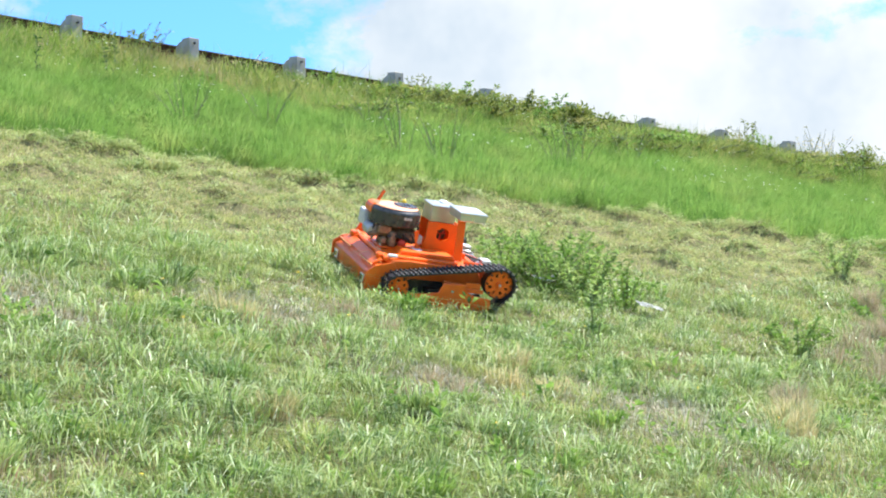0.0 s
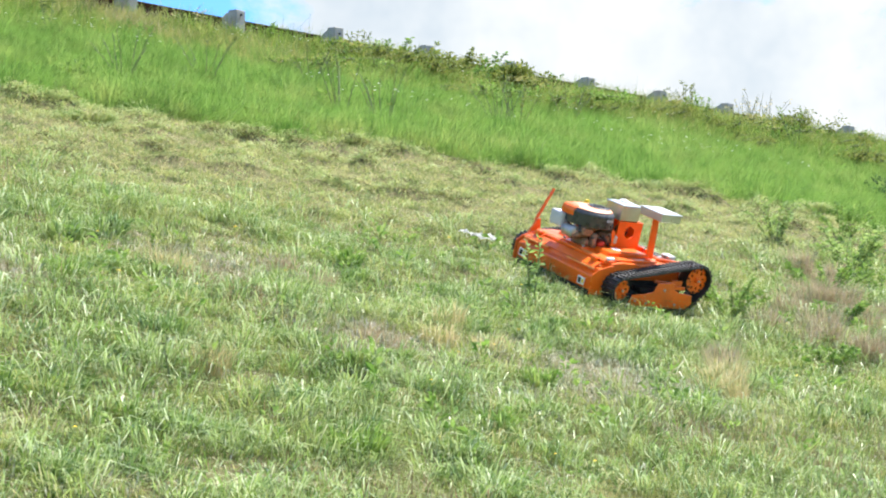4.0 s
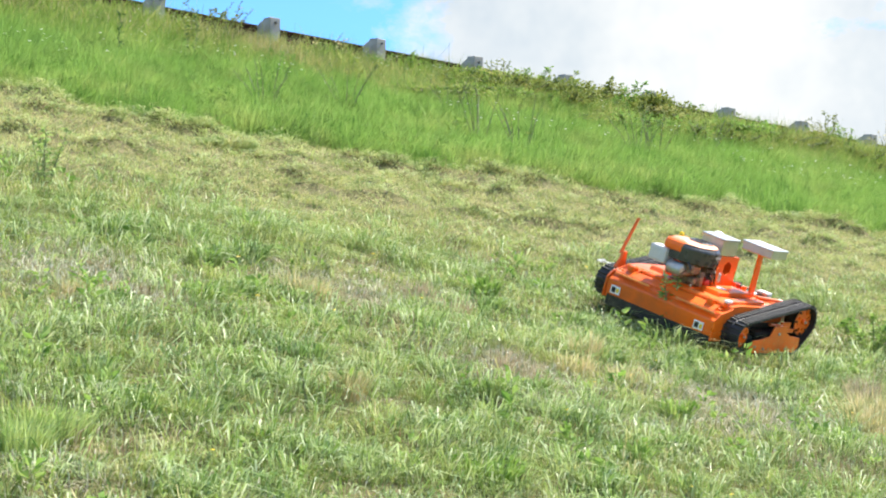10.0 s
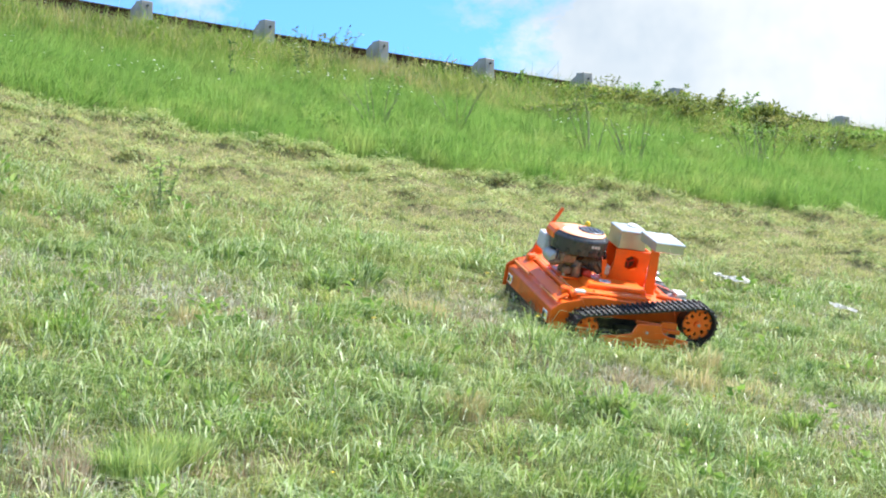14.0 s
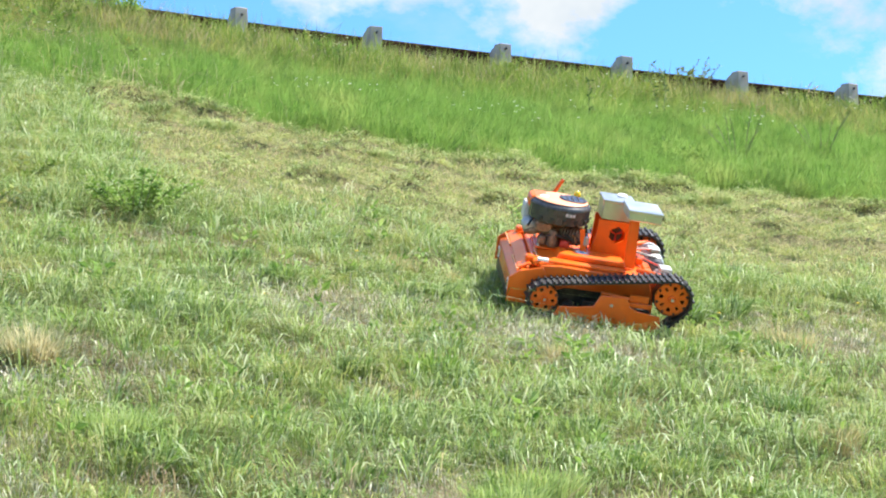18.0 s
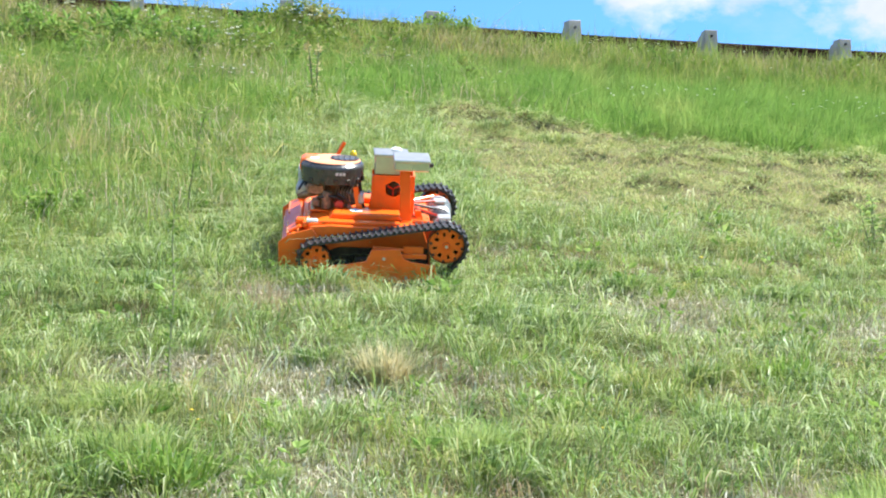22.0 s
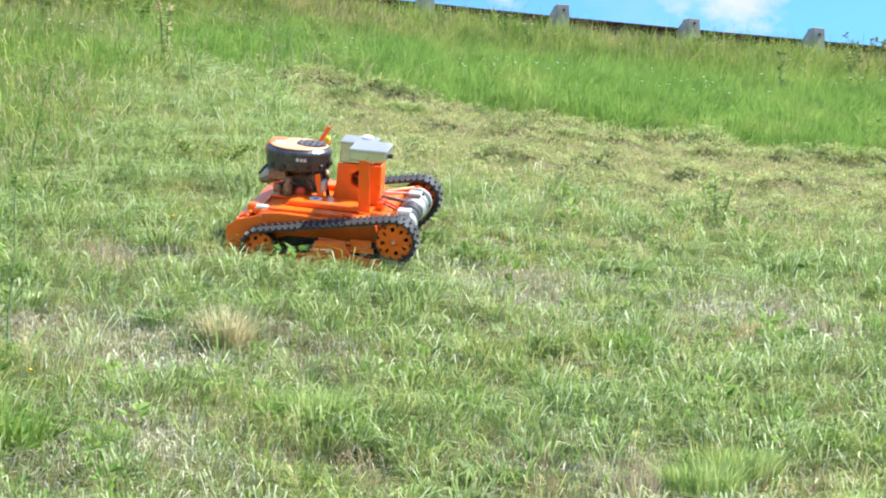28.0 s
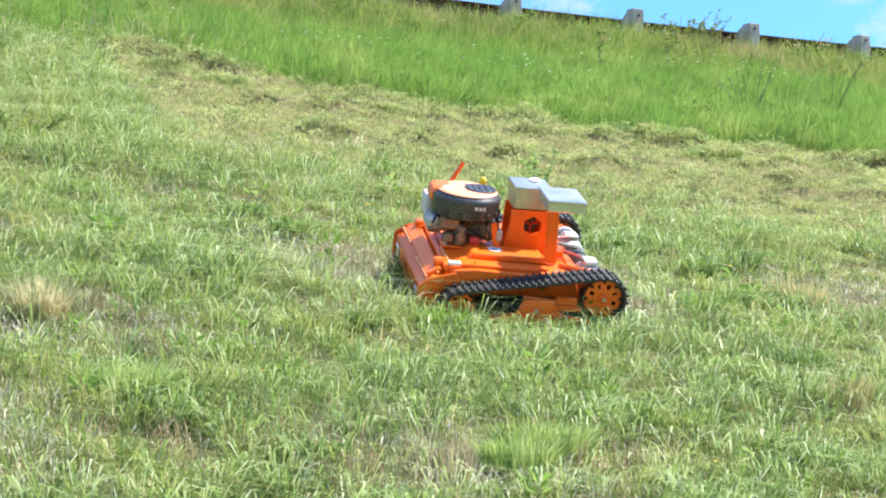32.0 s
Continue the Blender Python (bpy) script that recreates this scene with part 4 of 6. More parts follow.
def worn(u, v):
    """Where the green is thin and old thatch shows: 1 in the middle of a worn patch."""
    w = 0 * u
    for a, b, r in WORN:
        w = np.maximum(w, np.exp(-((u - a) ** 2 * 0.7 + (v - b) ** 2 * 0.6) / (r * r * 1.7)))
    return w


LANE = ((11.06, 8.9), (10.3, 11.9), (10.1, 9.1), (10.25, 6.95), (10.8, 4.6), (11.35, 1.7), (10.9, 2.25), (10.0, 3.77), (9.64, 4.35))


def pressed(u, v):
    """Grass pressed down where tracks have run: 0.74 in the lane, 1 away from it."""
    d = 0 * u + 9
    for (a, b), (c, e) in zip(LANE, LANE[1:]):
        t = np.clip(((u - a) * (c - a) + (v - b) * (e - b)) / ((c - a) ** 2 + (e - b) ** 2), 0, 1)
        d = np.minimum(d, np.hypot(u - a - t * (c - a), v - b - t * (e - b)))
    return 0.74 + 0.26 * np.clip((d - 0.6) / 0.3, 0, 1)


def clump_points(rng, x, y, m, spread, big):
    """Roots and outward directions of m blades round every clump centre."""
    a = rng.uniform(0, 2 * np.pi, (len(x), m))
    r = np.abs(rng.normal(0, spread, (len(x), m))) * big
    return (x[:, None] + np.cos(a) * r).ravel(), (y[:, None] + np.sin(a) * r).ravel(), (a + rng.normal(0, 0.5, a.shape)).ravel()


def leaf_mesh(name, base, way, length, width, material, rng, fold=0.25):
    """Many small leaves as bent diamonds, each its own island."""
    n = len(base)
    way = way / np.linalg.norm(way, axis=1, keepdims=True)
    r = rng.normal(size=(n, 3))
    side = np.cross(way, r)
    side /= np.linalg.norm(side, axis=1, keepdims=True) + 1e-9
    nor = np.cross(way, side)
    L, Wd = length[:, None], width[:, None]
    a = base
    b = base + way * L * 0.45 + side * Wd / 2 + nor * Wd * fold
    c = base + way * L - np.array([0, 0, 1]) * L * 0.15
    d = base + way * L * 0.45 - side * Wd / 2 + nor * Wd * fold
    co = np.stack([a, b, c, d], 1).reshape(-1, 3)
    k = np.arange(n)[:, None] * 4
    me = bpy.data.meshes.new(name)
    me.from_pydata(co.tolist(), [], np.concatenate([k + [0, 1, 2], k + [0, 2, 3]]).tolist())
    me.materials.append(material)
    return me


def grow():
    rng = np.random.default_rng(5)
    left = lambda v: np.clip((3.6 - v) / 2, 0, 1)
    mix = lambda x, y: wave(x, y, 2.1) + 0.7 * wave(x + 5, y - 2, 4.6)
    # ragged meadow below the mown strip: a low sward, and clumps whose blades arch out from one root
    in_meadow = lambda u, v, r: u < np.where(v < 3.2, tall_edge(v), stubble_edge(v)) + r.normal(0, 1, len(u)) * (0.55 + 0.4 * left(v))
    bumpy = lambda x, y: wave(x, y, 5.3) + 0.8 * wave(x + 4, y - 6, 9.7)
    u, v, x, y = scatter(rng, 3300, 5.2, 19.5, -13, 24,
                         lambda u, v, x, y, r: in_meadow(u, v, r) & (r.random(len(u)) < np.clip(1.15 - (u - 8) * 0.05, 0.35, 1) * (0.72 + 0.45 * bumpy(x, y)) * (1 - 0.85 * worn(u, v))))
    n = len(x)
    tag_stuff(blades("meadow_grass", x, y, rand_len(rng, n, 0.07, 0.03) * (1 + 0.5 * left(v)) * (1 + 0.45 * bumpy(x, y)) * pressed(u, v), rng.uniform(0.004, 0.009, n), 0.75, MEADOW, rng, 0.6, plain=True),
              "ragged green and straw-coloured meadow grass", "grass")
    for name, label, dens, m, sign, length, w0, w1, lean, mat in (("coarse_grass_clumps", "upright tufts of coarse blue-green grass", 150, 24, 1, 0.1, 0.0045, 0.0095, 0.98, COARSE),
                                                                  ("fine_grass_clumps", "low tufts of fine yellow-green grass", 125, 24, -1, 0.08, 0.003, 0.0065, 0.85, FINE)):
        u, v, x, y = scatter(rng, dens, 5.2, 19.5, -13, 24,
                             lambda u, v, x, y, r: in_meadow(u, v, r) & (sign * (mix(x, y) + 0.38 + 0.15 * left(v) - 0.3 * np.clip((v - 6.5) / 2.5, 0, 1)) + r.normal(0, 0.5, len(u)) > -0.15) & (r.random(len(u)) < np.clip(1.15 - (u - 8) * 0.045, 0.4, 1) * (0.8 + 0.45 * bumpy(x, y)) * (1 - 0.93 * worn(u, v))))
        big = np.clip(rng.lognormal(0, 0.38, (len(x), 1)), 0.45, 2.1) * (1 + 0.4 * bumpy(x, y))[:, None]
        px, py, aim = clump_points(rng, x, y, m, 0.028, big)
        n = len(px)
        ln = np.clip(rng.normal(length, length * 0.38, (len(x), m)) * big * ((1 + 0.4 * left(v)) * pressed(u, v))[:, None], 0.025, 0.26).ravel()
        tag_stuff(blades(name, px, py, ln, rng.uniform(w0, w1, n), lean, mat, rng, 0.85, aim=aim), label, "grass")
    u, v, x, y = scatter(rng, 2300, 5.2, 16, -9, 24, lambda u, v, x, y, r: (r.random(len(u)) < 0.65 * np.clip(0.1 + 0.2 * left(v - 2) + 0.22 * np.clip((v - 8) / 3, 0, 1) + 0.3 * wave(x + 3, y + 7, 2.3) + 0.25 * wave(x, y, 5), 0.02, 1) + worn(u, v)) & in_meadow(u, v, r))
    n = len(x)
    tag_stuff(blades("dead_grass", x, y, rand_len(rng, n, 0.06, 0.03), rng.uniform(0.004, 0.009, n), 1.0, THATCH, rng, 0.6, (0, 0), 0.01),
              "dead bleached grass standing in the sward", "dead grass")
    u, v, x, y = scatter(rng, 900, 5.2, 14, -9, 22, lambda u, v, x, y, r: in_meadow(u, v, r) & (r.random(len(u)) < np.clip(1.6 * (wave(x - 7, y + 3, 1.25) + 0.6 * wave(x + 1, y, 3.1) - 0.36 + 0.3 * np.clip((v - 9) / 3, 0, 1)), 0, 0.8)))
    n = len(x)
    tag_stuff(blades("brown_seeding_grass", x, y, rand_len(rng, n, 0.13, 0.035) * pressed(u, v), rng.uniform(0.003, 0.007, n), 0.4, RUSTY, rng, 0.5), "reddish-brown seeding stems in the meadow grass", "grass")
    u, v, x, y = scatter(rng, 24, 5.2, 14, -9, 24, lambda u, v, x, y, r: in_meadow(u, v, r) & (r.random(len(u)) < np.clip(0.25 + 0.9 * wave(x + 2, y + 9, 1.7), 0.04, 1)))
    m = 9
    a = rng.uniform(0, 2 * np.pi, (len(x), m))
    size = np.clip(rng.lognormal(0, 0.35, (len(x), 1)), 0.5, 1.9)
    way = np.stack([np.cos(a), np.sin(a), rng.uniform(0.3, 1.6, a.shape)], -1).reshape(-1, 3)
    base = np.stack([(x[:, None] + 0.02 * np.cos(a)).ravel(), (y[:, None] + 0.02 * np.sin(a)).ravel(), (height(x, y)[:, None] + rng.uniform(0.01, 0.09, a.shape) * size).ravel()], 1)
    n = len(base)
    tag_stuff(new("broad_leaved_herbs", leaf_mesh("broad_leaved_herbs", base, way, (0.038 * size * rng.uniform(0.6, 1.4, a.shape)).ravel(), (0.019 * size * rng.uniform(0.7, 1.3, a.shape)).ravel(), HERB, rng)),
              "broad green herb leaves among the grass", "herbs")
    # mown strip: a short nap, and lumps of clippings thrown down in rows below the tall edge
    in_strip = lambda u, v, r: (u > stubble_edge(v) + r.normal(0, 0.6, len(u))) & (u < tall_edge(v) + 0.1) & (v > 2.8 + r.normal(0, 0.7, len(u))) & (v < 19.5 + r.normal(0, 0.5, len(u)))
    u, v, x, y = scatter(rng, 4300, 10.6, 19, 1.5, 24, lambda u, v, x, y, r: in_strip(u, v, r) & (r.random(len(u)) < 0.85 + 0.25 * wave(x, y, 4)))
    n = len(x)
    tag_stuff(blades("mown_grass", x, y, rand_len(rng, n, 0.05, 0.028) * (1 + 0.5 * wave(x, y, 6.5)), rng.uniform(0.006, 0.014, n), 1.3, MOWN, rng, 0.5, plain=True), "short mown stubble with dry straw", "mown grass")
    u, v, x, y = scatter(rng, 26, 10.8, 19, 1.8, 24, lambda u, v, x, y, r: in_strip(u, v, r) & (r.random(len(u)) < np.clip(0.6 + 0.6 * wave(x, y, 3.1), 0.05, 1)))
    px, py, aim = clump_points(rng, x, y, 9, 0.04, 1.0)
    n = len(px)
    tag_stuff(blades("cropped_tufts", px, py, rand_len(rng, n, 0.055, 0.02), rng.uniform(0.005, 0.009, n), 0.8, FINE, rng, 0.6, aim=aim), "cropped green tufts left standing in the stubble", "grass")
    u, v, x, y = scatter(rng, 90, 11.4, 19, 2.2, 24, lambda u, v, x, y, r: in_strip(u, v, r) & (r.random(len(u)) < np.clip(0.05 + 0.1 * wave(x, y, 2.7) + 1.2 * swath(u, v), 0.02, 1)))
    m = 44
    big = np.clip(rng.lognormal(-0.1, 0.45, (len(x), 1)), 0.35, 2.2)
    a = rng.uniform(0, 2 * np.pi, (len(x), m))
    q = np.sqrt(rng.random((len(x), m)))
    px = (x[:, None] + UP[1] * np.cos(a) * q * big * 0.16 + UP[0] * np.sin(a) * q * big * 0.06).ravel()
    py = (y[:, None] - UP[0] * np.cos(a) * q * big * 0.16 + UP[1] * np.sin(a) * q * big * 0.06).ravel()
    n = len(px)
    tag_stuff(blades("cut_swath", px, py, rng.uniform(0.025, 0.055, n), rng.uniform(0.006, 0.013, n), 1.8, CLIPPINGS, rng, 0.3, (0, 0), (0.06 * big * (1 - q * q)).ravel() + 0.01, aim=(a + rng.normal(0, 0.8, a.shape)).ravel()),
              "cut grass lying in lumps and rows on the stubble", "grass clippings")
    # dark clods just downhill of some lumps: the shade of their undersides, as colour
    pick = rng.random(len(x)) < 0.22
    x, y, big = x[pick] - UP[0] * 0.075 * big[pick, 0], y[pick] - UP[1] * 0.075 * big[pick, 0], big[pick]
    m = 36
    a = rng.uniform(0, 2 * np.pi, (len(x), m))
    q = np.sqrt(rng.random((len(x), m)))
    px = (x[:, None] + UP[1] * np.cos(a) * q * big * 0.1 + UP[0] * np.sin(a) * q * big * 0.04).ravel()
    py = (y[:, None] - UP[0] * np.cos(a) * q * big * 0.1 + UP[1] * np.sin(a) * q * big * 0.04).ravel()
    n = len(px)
    tag_stuff(blades("shade_clods", px, py, rng.uniform(0.02, 0.05, n), rng.uniform(0.006, 0.012, n), 2.0, CLOD_SHADE, rng, 0.3, (0, 0), (0.07 * big * (1 - q * q)).ravel() + 0.03, aim=(a + rng.normal(0, 0.8, a.shape)).ravel()),
              "dark clods of clippings, coloured as the shade under the lumps", "grass clippings")
    # tall grass: a soft dense stand, thick right up to its cut edge
    keep = lambda u, v, r: (u > tall_edge(v) + np.abs(r.normal(0, 0.05, len(u))) + left(v) * r.normal(0, 0.7, len(u)))
    u, v, x, y = scatter(rng, 3300, 11, 22, -14, 36, lambda u, v, x, y, r: keep(u, v, r) & (r.random(len(u)) < 1.0 - np.clip((u - 20.0) / 2, 0, 0.9) - 0.4 * left(v)))
    n = len(x)
    lump = wave(x, y, 3.3) + 0.7 * wave(x + 2, y, 7.1)
    ln = rand_len(rng, n, 0.25, 0.06) * (1 - 0.2 * left(v)) * (1 + 0.15 * wave(x, y, 0.9) + 0.38 * lump)
    gust = (0.08 + 0.35 * wave(x + 9, y, 3.1), -0.05 + 0.35 * wave(x, y + 9, 3.4))
    tag_stuff(blades("tall_grass", x, y, ln, rng.uniform(0.004, 0.009, n), 0.6, TALL, rng, 0.8, gust, plain=True), "lush bright green tall grass left unmown", "tall grass")
    u, v, x, y = scatter(rng, 520, 11, 20, -14, 42, lambda u, v, x, y, r: keep(u, v, r) & (r.random(len(u)) < np.exp(-np.maximum(u - tall_edge(v), 0) / 1.2)))
    n = len(x)
    ln = rand_len(rng, n, 0.27, 0.08) * (1 - 0.3 * left(v)) * (1 + 0.25 * wave(x, y, 3.3))
    tag_stuff(blades("drooping_grass", x, y, ln, rng.uniform(0.004, 0.009, n), 0.65, TALL, rng, 1.0, (0.08, -0.2)), "bright green blades drooping over the cut edge", "tall grass")
    u, v, x, y = scatter(rng, 330, 11, 20.5, -14, 4.5, lambda u, v, x, y, r: (u > tall_edge(v) - 1.2 + r.normal(0, 0.6, len(u))) & (r.random(len(u)) < left(v) * np.clip(0.5 + 0.7 * wave(x, y, 1.7), 0.05, 1)))
    n = len(x)
    tag_stuff(blades("mixed_rough_grass", x, y, rand_len(rng, n, 0.26, 0.1), rng.uniform(0.006, 0.014, n), 0.9, VERGE, rng, 0.8), "mixed rough grass and herbs on the upper bank", "grass")
    u, v, x, y = scatter(rng, 200, 11.5, 20.5, -14, 6, lambda u, v, x, y, r: (u > tall_edge(v) - 1.0 + r.normal(0, 0.7, len(u))) & (r.random(len(u)) < left(v - 1.5) * np.clip(0.2 + 0.8 * wave(x + 8, y, 1.3), 0, 1)))
    n = len(x)
    tag_stuff(blades("seeding_grass", x, y, rand_len(rng, n, 0.36, 0.09), rng.uniform(0.003, 0.006, n), 0.6, PINK_STRAW, rng, 0.7), "thin pinkish seeding grass stems", "grass")
    # rough verge under the rail
    u, v, x, y = scatter(rng, 900, 18.5, 25, -16, 46, lambda u, v, x, y, r: r.random(len(u)) < 0.45 + 0.45 * wave(x, y, 0.8) + np.clip((u - 20.5), -1.2, 0.5))
    n = len(x)
    ln = rand_len(rng, n, 0.31, 0.09) * (1 + 0.3 * wave(x, y, 0.9) + 0.3 * wave(x, y, 3.7)) * (1 + np.clip((u - 21.2), 0, 1) * np.interp(v, (-5, 2, 12, 16), (-0.08, -0.06, 0.0, -0.1)))
    du, dv, dx, dy = scatter(rng, 700, 21.5, 22.9, -16, 20, lambda u, v, x, y, r: r.random(len(u)) < np.clip(0.55 + 0.5 * wave(x, y, 1.4) - np.clip((v - 13) / 5, 0, 0.6), 0.05, 1))
    tag_stuff(blades("dry_verge_grass", dx, dy, rand_len(rng, len(dx), 0.22, 0.06), rng.uniform(0.007, 0.014, len(dx)), 0.7, PINK_STRAW, rng, 0.6, plain=True), "dry brownish grass along the foot of the rail", "verge grass")
    tag_stuff(blades("verge_grass", x, y, ln, rng.uniform(0.009, 0.02, n), 0.7, VERGE, rng, 0.6, plain=True), "rough weedy verge grass below the guard rail", "verge grass")


def foreground():
    """Thin grass on the open ground at the foot of the bank and round the viewpoint."""
    rng = np.random.default_rng(15)
    n = 60000
    u, v = rng.uniform(-5, 5.6, n), rng.uniform(-9, 20, n)
    keep = rng.random(n) < 0.7 + 0.35 * wave(u, v, 1.3)
    x, y = xy_of(u[keep], v[keep])
    n = len(x)
    tag_stuff(blades("foot_grass", x, y, rand_len(rng, n, 0.11, 0.04), rng.uniform(0.012, 0.026, n), 0.9, MEADOW, rng, 0.7, plain=True), "thin meadow grass at the foot of the bank", "grass")


grow()
foreground()

# ---- weeds, tufts and litter ----
def stem_meshes(lines, r0, material):
    out = []
    for pts in lines:
        n = len(pts)
        bm = join(*[rod(pts[i], pts[i + 1], r0 * (1 - 0.75 * i / n), r0 * (1 - 0.75 * (i + 1) / n), 5) for i in range(n - 1)])
        me = bpy.data.meshes.new("stem")
        bm.to_mesh(me)
        bm.free()
        me.materials.append(material)
        out.append(me)
    return out


def plant(name, label, category, stem_name, stems, leaves, group=""):
    ob = empty(name)
    tagged(ob, label, category, group)
    for me in stems:
        new(stem_name, me).parent = ob
    p = new("foliage", leaves)
    p.parent = ob
    tagged(p, kind="stuff")
    return ob


def leafy_weed(name, label, h, spread, n_stems, n_leaves, size, material, seed, stem_r=0.006, upright=0.75, top=0.0):
    """Upright stalks with leaves all the way up, uneven in height."""
    rng = np.random.default_rng(seed)
    lines, base, way = [], [], []
    for i in range(n_stems):
        a = rng.uniform(0, 6.28)
        hh = h * rng.uniform(0.6, 1.0)
        lean = spread * rng.uniform(0.2, 1.0)
        p0 = np.array([math.cos(a) * spread * 0.2, math.sin(a) * spread * 0.2, -0.03])
        pts = [Vector(p0 + np.array([math.cos(a) * lean * t ** 1.5, math.sin(a) * lean * t ** 1.5, hh * t]) + rng.normal(0, 0.01, 3) * t) for t in (0, 0.3, 0.6, 0.85, 1.0)]
        lines.append(pts)
        for _ in range(n_leaves // n_stems):
            t = rng.uniform(max(0.08, top), 1.0)
            j = min(3, int(t * 4))
            base.append(np.array(pts[j].lerp(pts[j + 1], t * 4 - j if t < 1 else 1)))
            w = rng.normal(size=3)
            w[2] = abs(w[2]) * upright
            way.append(w)
    base, way = np.array(base), np.array(way)
    n = len(base)
    return plant(name, label, "weed", "stem", stem_meshes(lines, stem_r, STEM),
                 leaf_mesh("foliage", base, way, size * rng.uniform(0.6, 1.5, n), size * rng.uniform(0.25, 0.5, n), material, rng))


def tussock(name, label, category, r, h, n, width, material, seed, droop=0.9, lean=0.9):
    """A tuft of blades that spring from one root and arch outward."""
    rng = np.random.default_rng(seed)
    a = rng.uniform(0, 6.283, n)
    q = np.sqrt(rng.random(n)) * r * 0.45
    ox, oy = np.cos(a) * q, np.sin(a) * q
    b = a + rng.normal(0, 0.6, n)
    t = np.abs(rng.normal(lean * 0.5, lean * 0.4, n))
    L = h * rng.uniform(0.55, 1.15, n)
    w = width * rng.uniform(0.6, 1.3, n)
    c = rng.uniform(0, 6.283, n)
    side = np.stack([np.cos(c) * w / 2, np.sin(c) * w / 2, 0 * w], 1)
    base = np.stack([ox, oy, 0 * ox - 0.03], 1)
    mid = base + np.stack([np.cos(b) * t * L * 0.5, np.sin(b) * t * L * 0.5, L * 0.65], 1)
    tip = base + np.stack([np.cos(b) * t * L * (0.9 + droop * 0.5), np.sin(b) * t * L * (0.9 + droop * 0.5), L * np.clip(1.05 - droop * t * 0.6, 0.25, 1.1)], 1)
    co = np.stack([base - side, base + side, mid + side * 0.9, mid - side * 0.9, tip], 1).reshape(-1, 3)
    k = (np.arange(n) * 5).tolist()
    me = bpy.data.meshes.new("sward")
    me.from_pydata(co.tolist(), [], [f for i in k for f in ((i, i + 1, i + 2, i + 3), (i + 3, i + 2, i + 4))])
    me.materials.append(material)
    ob = empty(name)
    p = new("sward", me)
    p.parent = ob
    tagged(p, kind="stuff")
    return tagged(ob, label, category)


def shrub(name, label, wide, deep, h, n_leaves, size, material, seed, lobes=9):
    """A low shrub: woody limbs that fork, each ending in an uneven clump of leaves."""
    rng = np.random.default_rng(seed)
    lines, base, way = [], [], []
    for i in range(lobes):
        c = np.array([rng.uniform(-0.5, 0.5) * wide, rng.uniform(-0.5, 0.5) * deep, h * rng.uniform(0.45, 0.85)])
        c[2] *= 1 - 0.6 * (c[0] / wide * 2) ** 2 * 0.7
        lines.append([Vector((c[0] * 0.15, c[1] * 0.15, -0.05)), Vector(c * [0.6, 0.6, 0.55]), Vector(c)])
        for _ in range(3):
            e = c + rng.normal(0, 0.22, 3) * [wide * 0.5, deep * 0.5, h * 0.6]
            lines.append([Vector(c * [0.8, 0.8, 0.75]), Vector((c + e) / 2), Vector(e)])
            m = n_leaves // (lobes * 3)
            off = rng.normal(0, 1, (m, 3)) * [wide * 0.085, deep * 0.085, h * 0.14]
            base.extend(e + off)
            way.extend(off + rng.normal(0, 0.05, (m, 3)) + [0, 0, 0.03])
    base, way = np.array(base), np.array(way)
    base[:, 2] = np.maximum(base[:, 2], 0.02)
    n = len(base)
    return plant(name, label, "shrub", "branch", stem_meshes(lines, 0.014, STEM), leaf_mesh("foliage", base, way, size * rng.uniform(0.6, 1.3, n), size * rng.uniform(0.35, 0.6, n), material, rng))


def along(az, u):
    """The place on the bank u metres up, in the compass direction az degrees from the eye."""
    t = math.tan(radians(az))
    v = (t * UP[1] - UP[0]) * u / (UP[1] + t * UP[0])
    return u, v


def put(ob, uv, turn=0.0, size=1.0, tilt=(0, 0)):
    p = ground_at(*uv)
    ob.matrix_basis = pose(*p, tilt[0], tilt[1], turn) @ Matrix.Scale(size, 4)
    return ob


def put_copy(ob, uv, turn=0.0, size=1.0):
    c = copy_thing(ob, pose(*ground_at(*uv), 0, 0, turn))
    c.scale = (size, size, size)
    return c


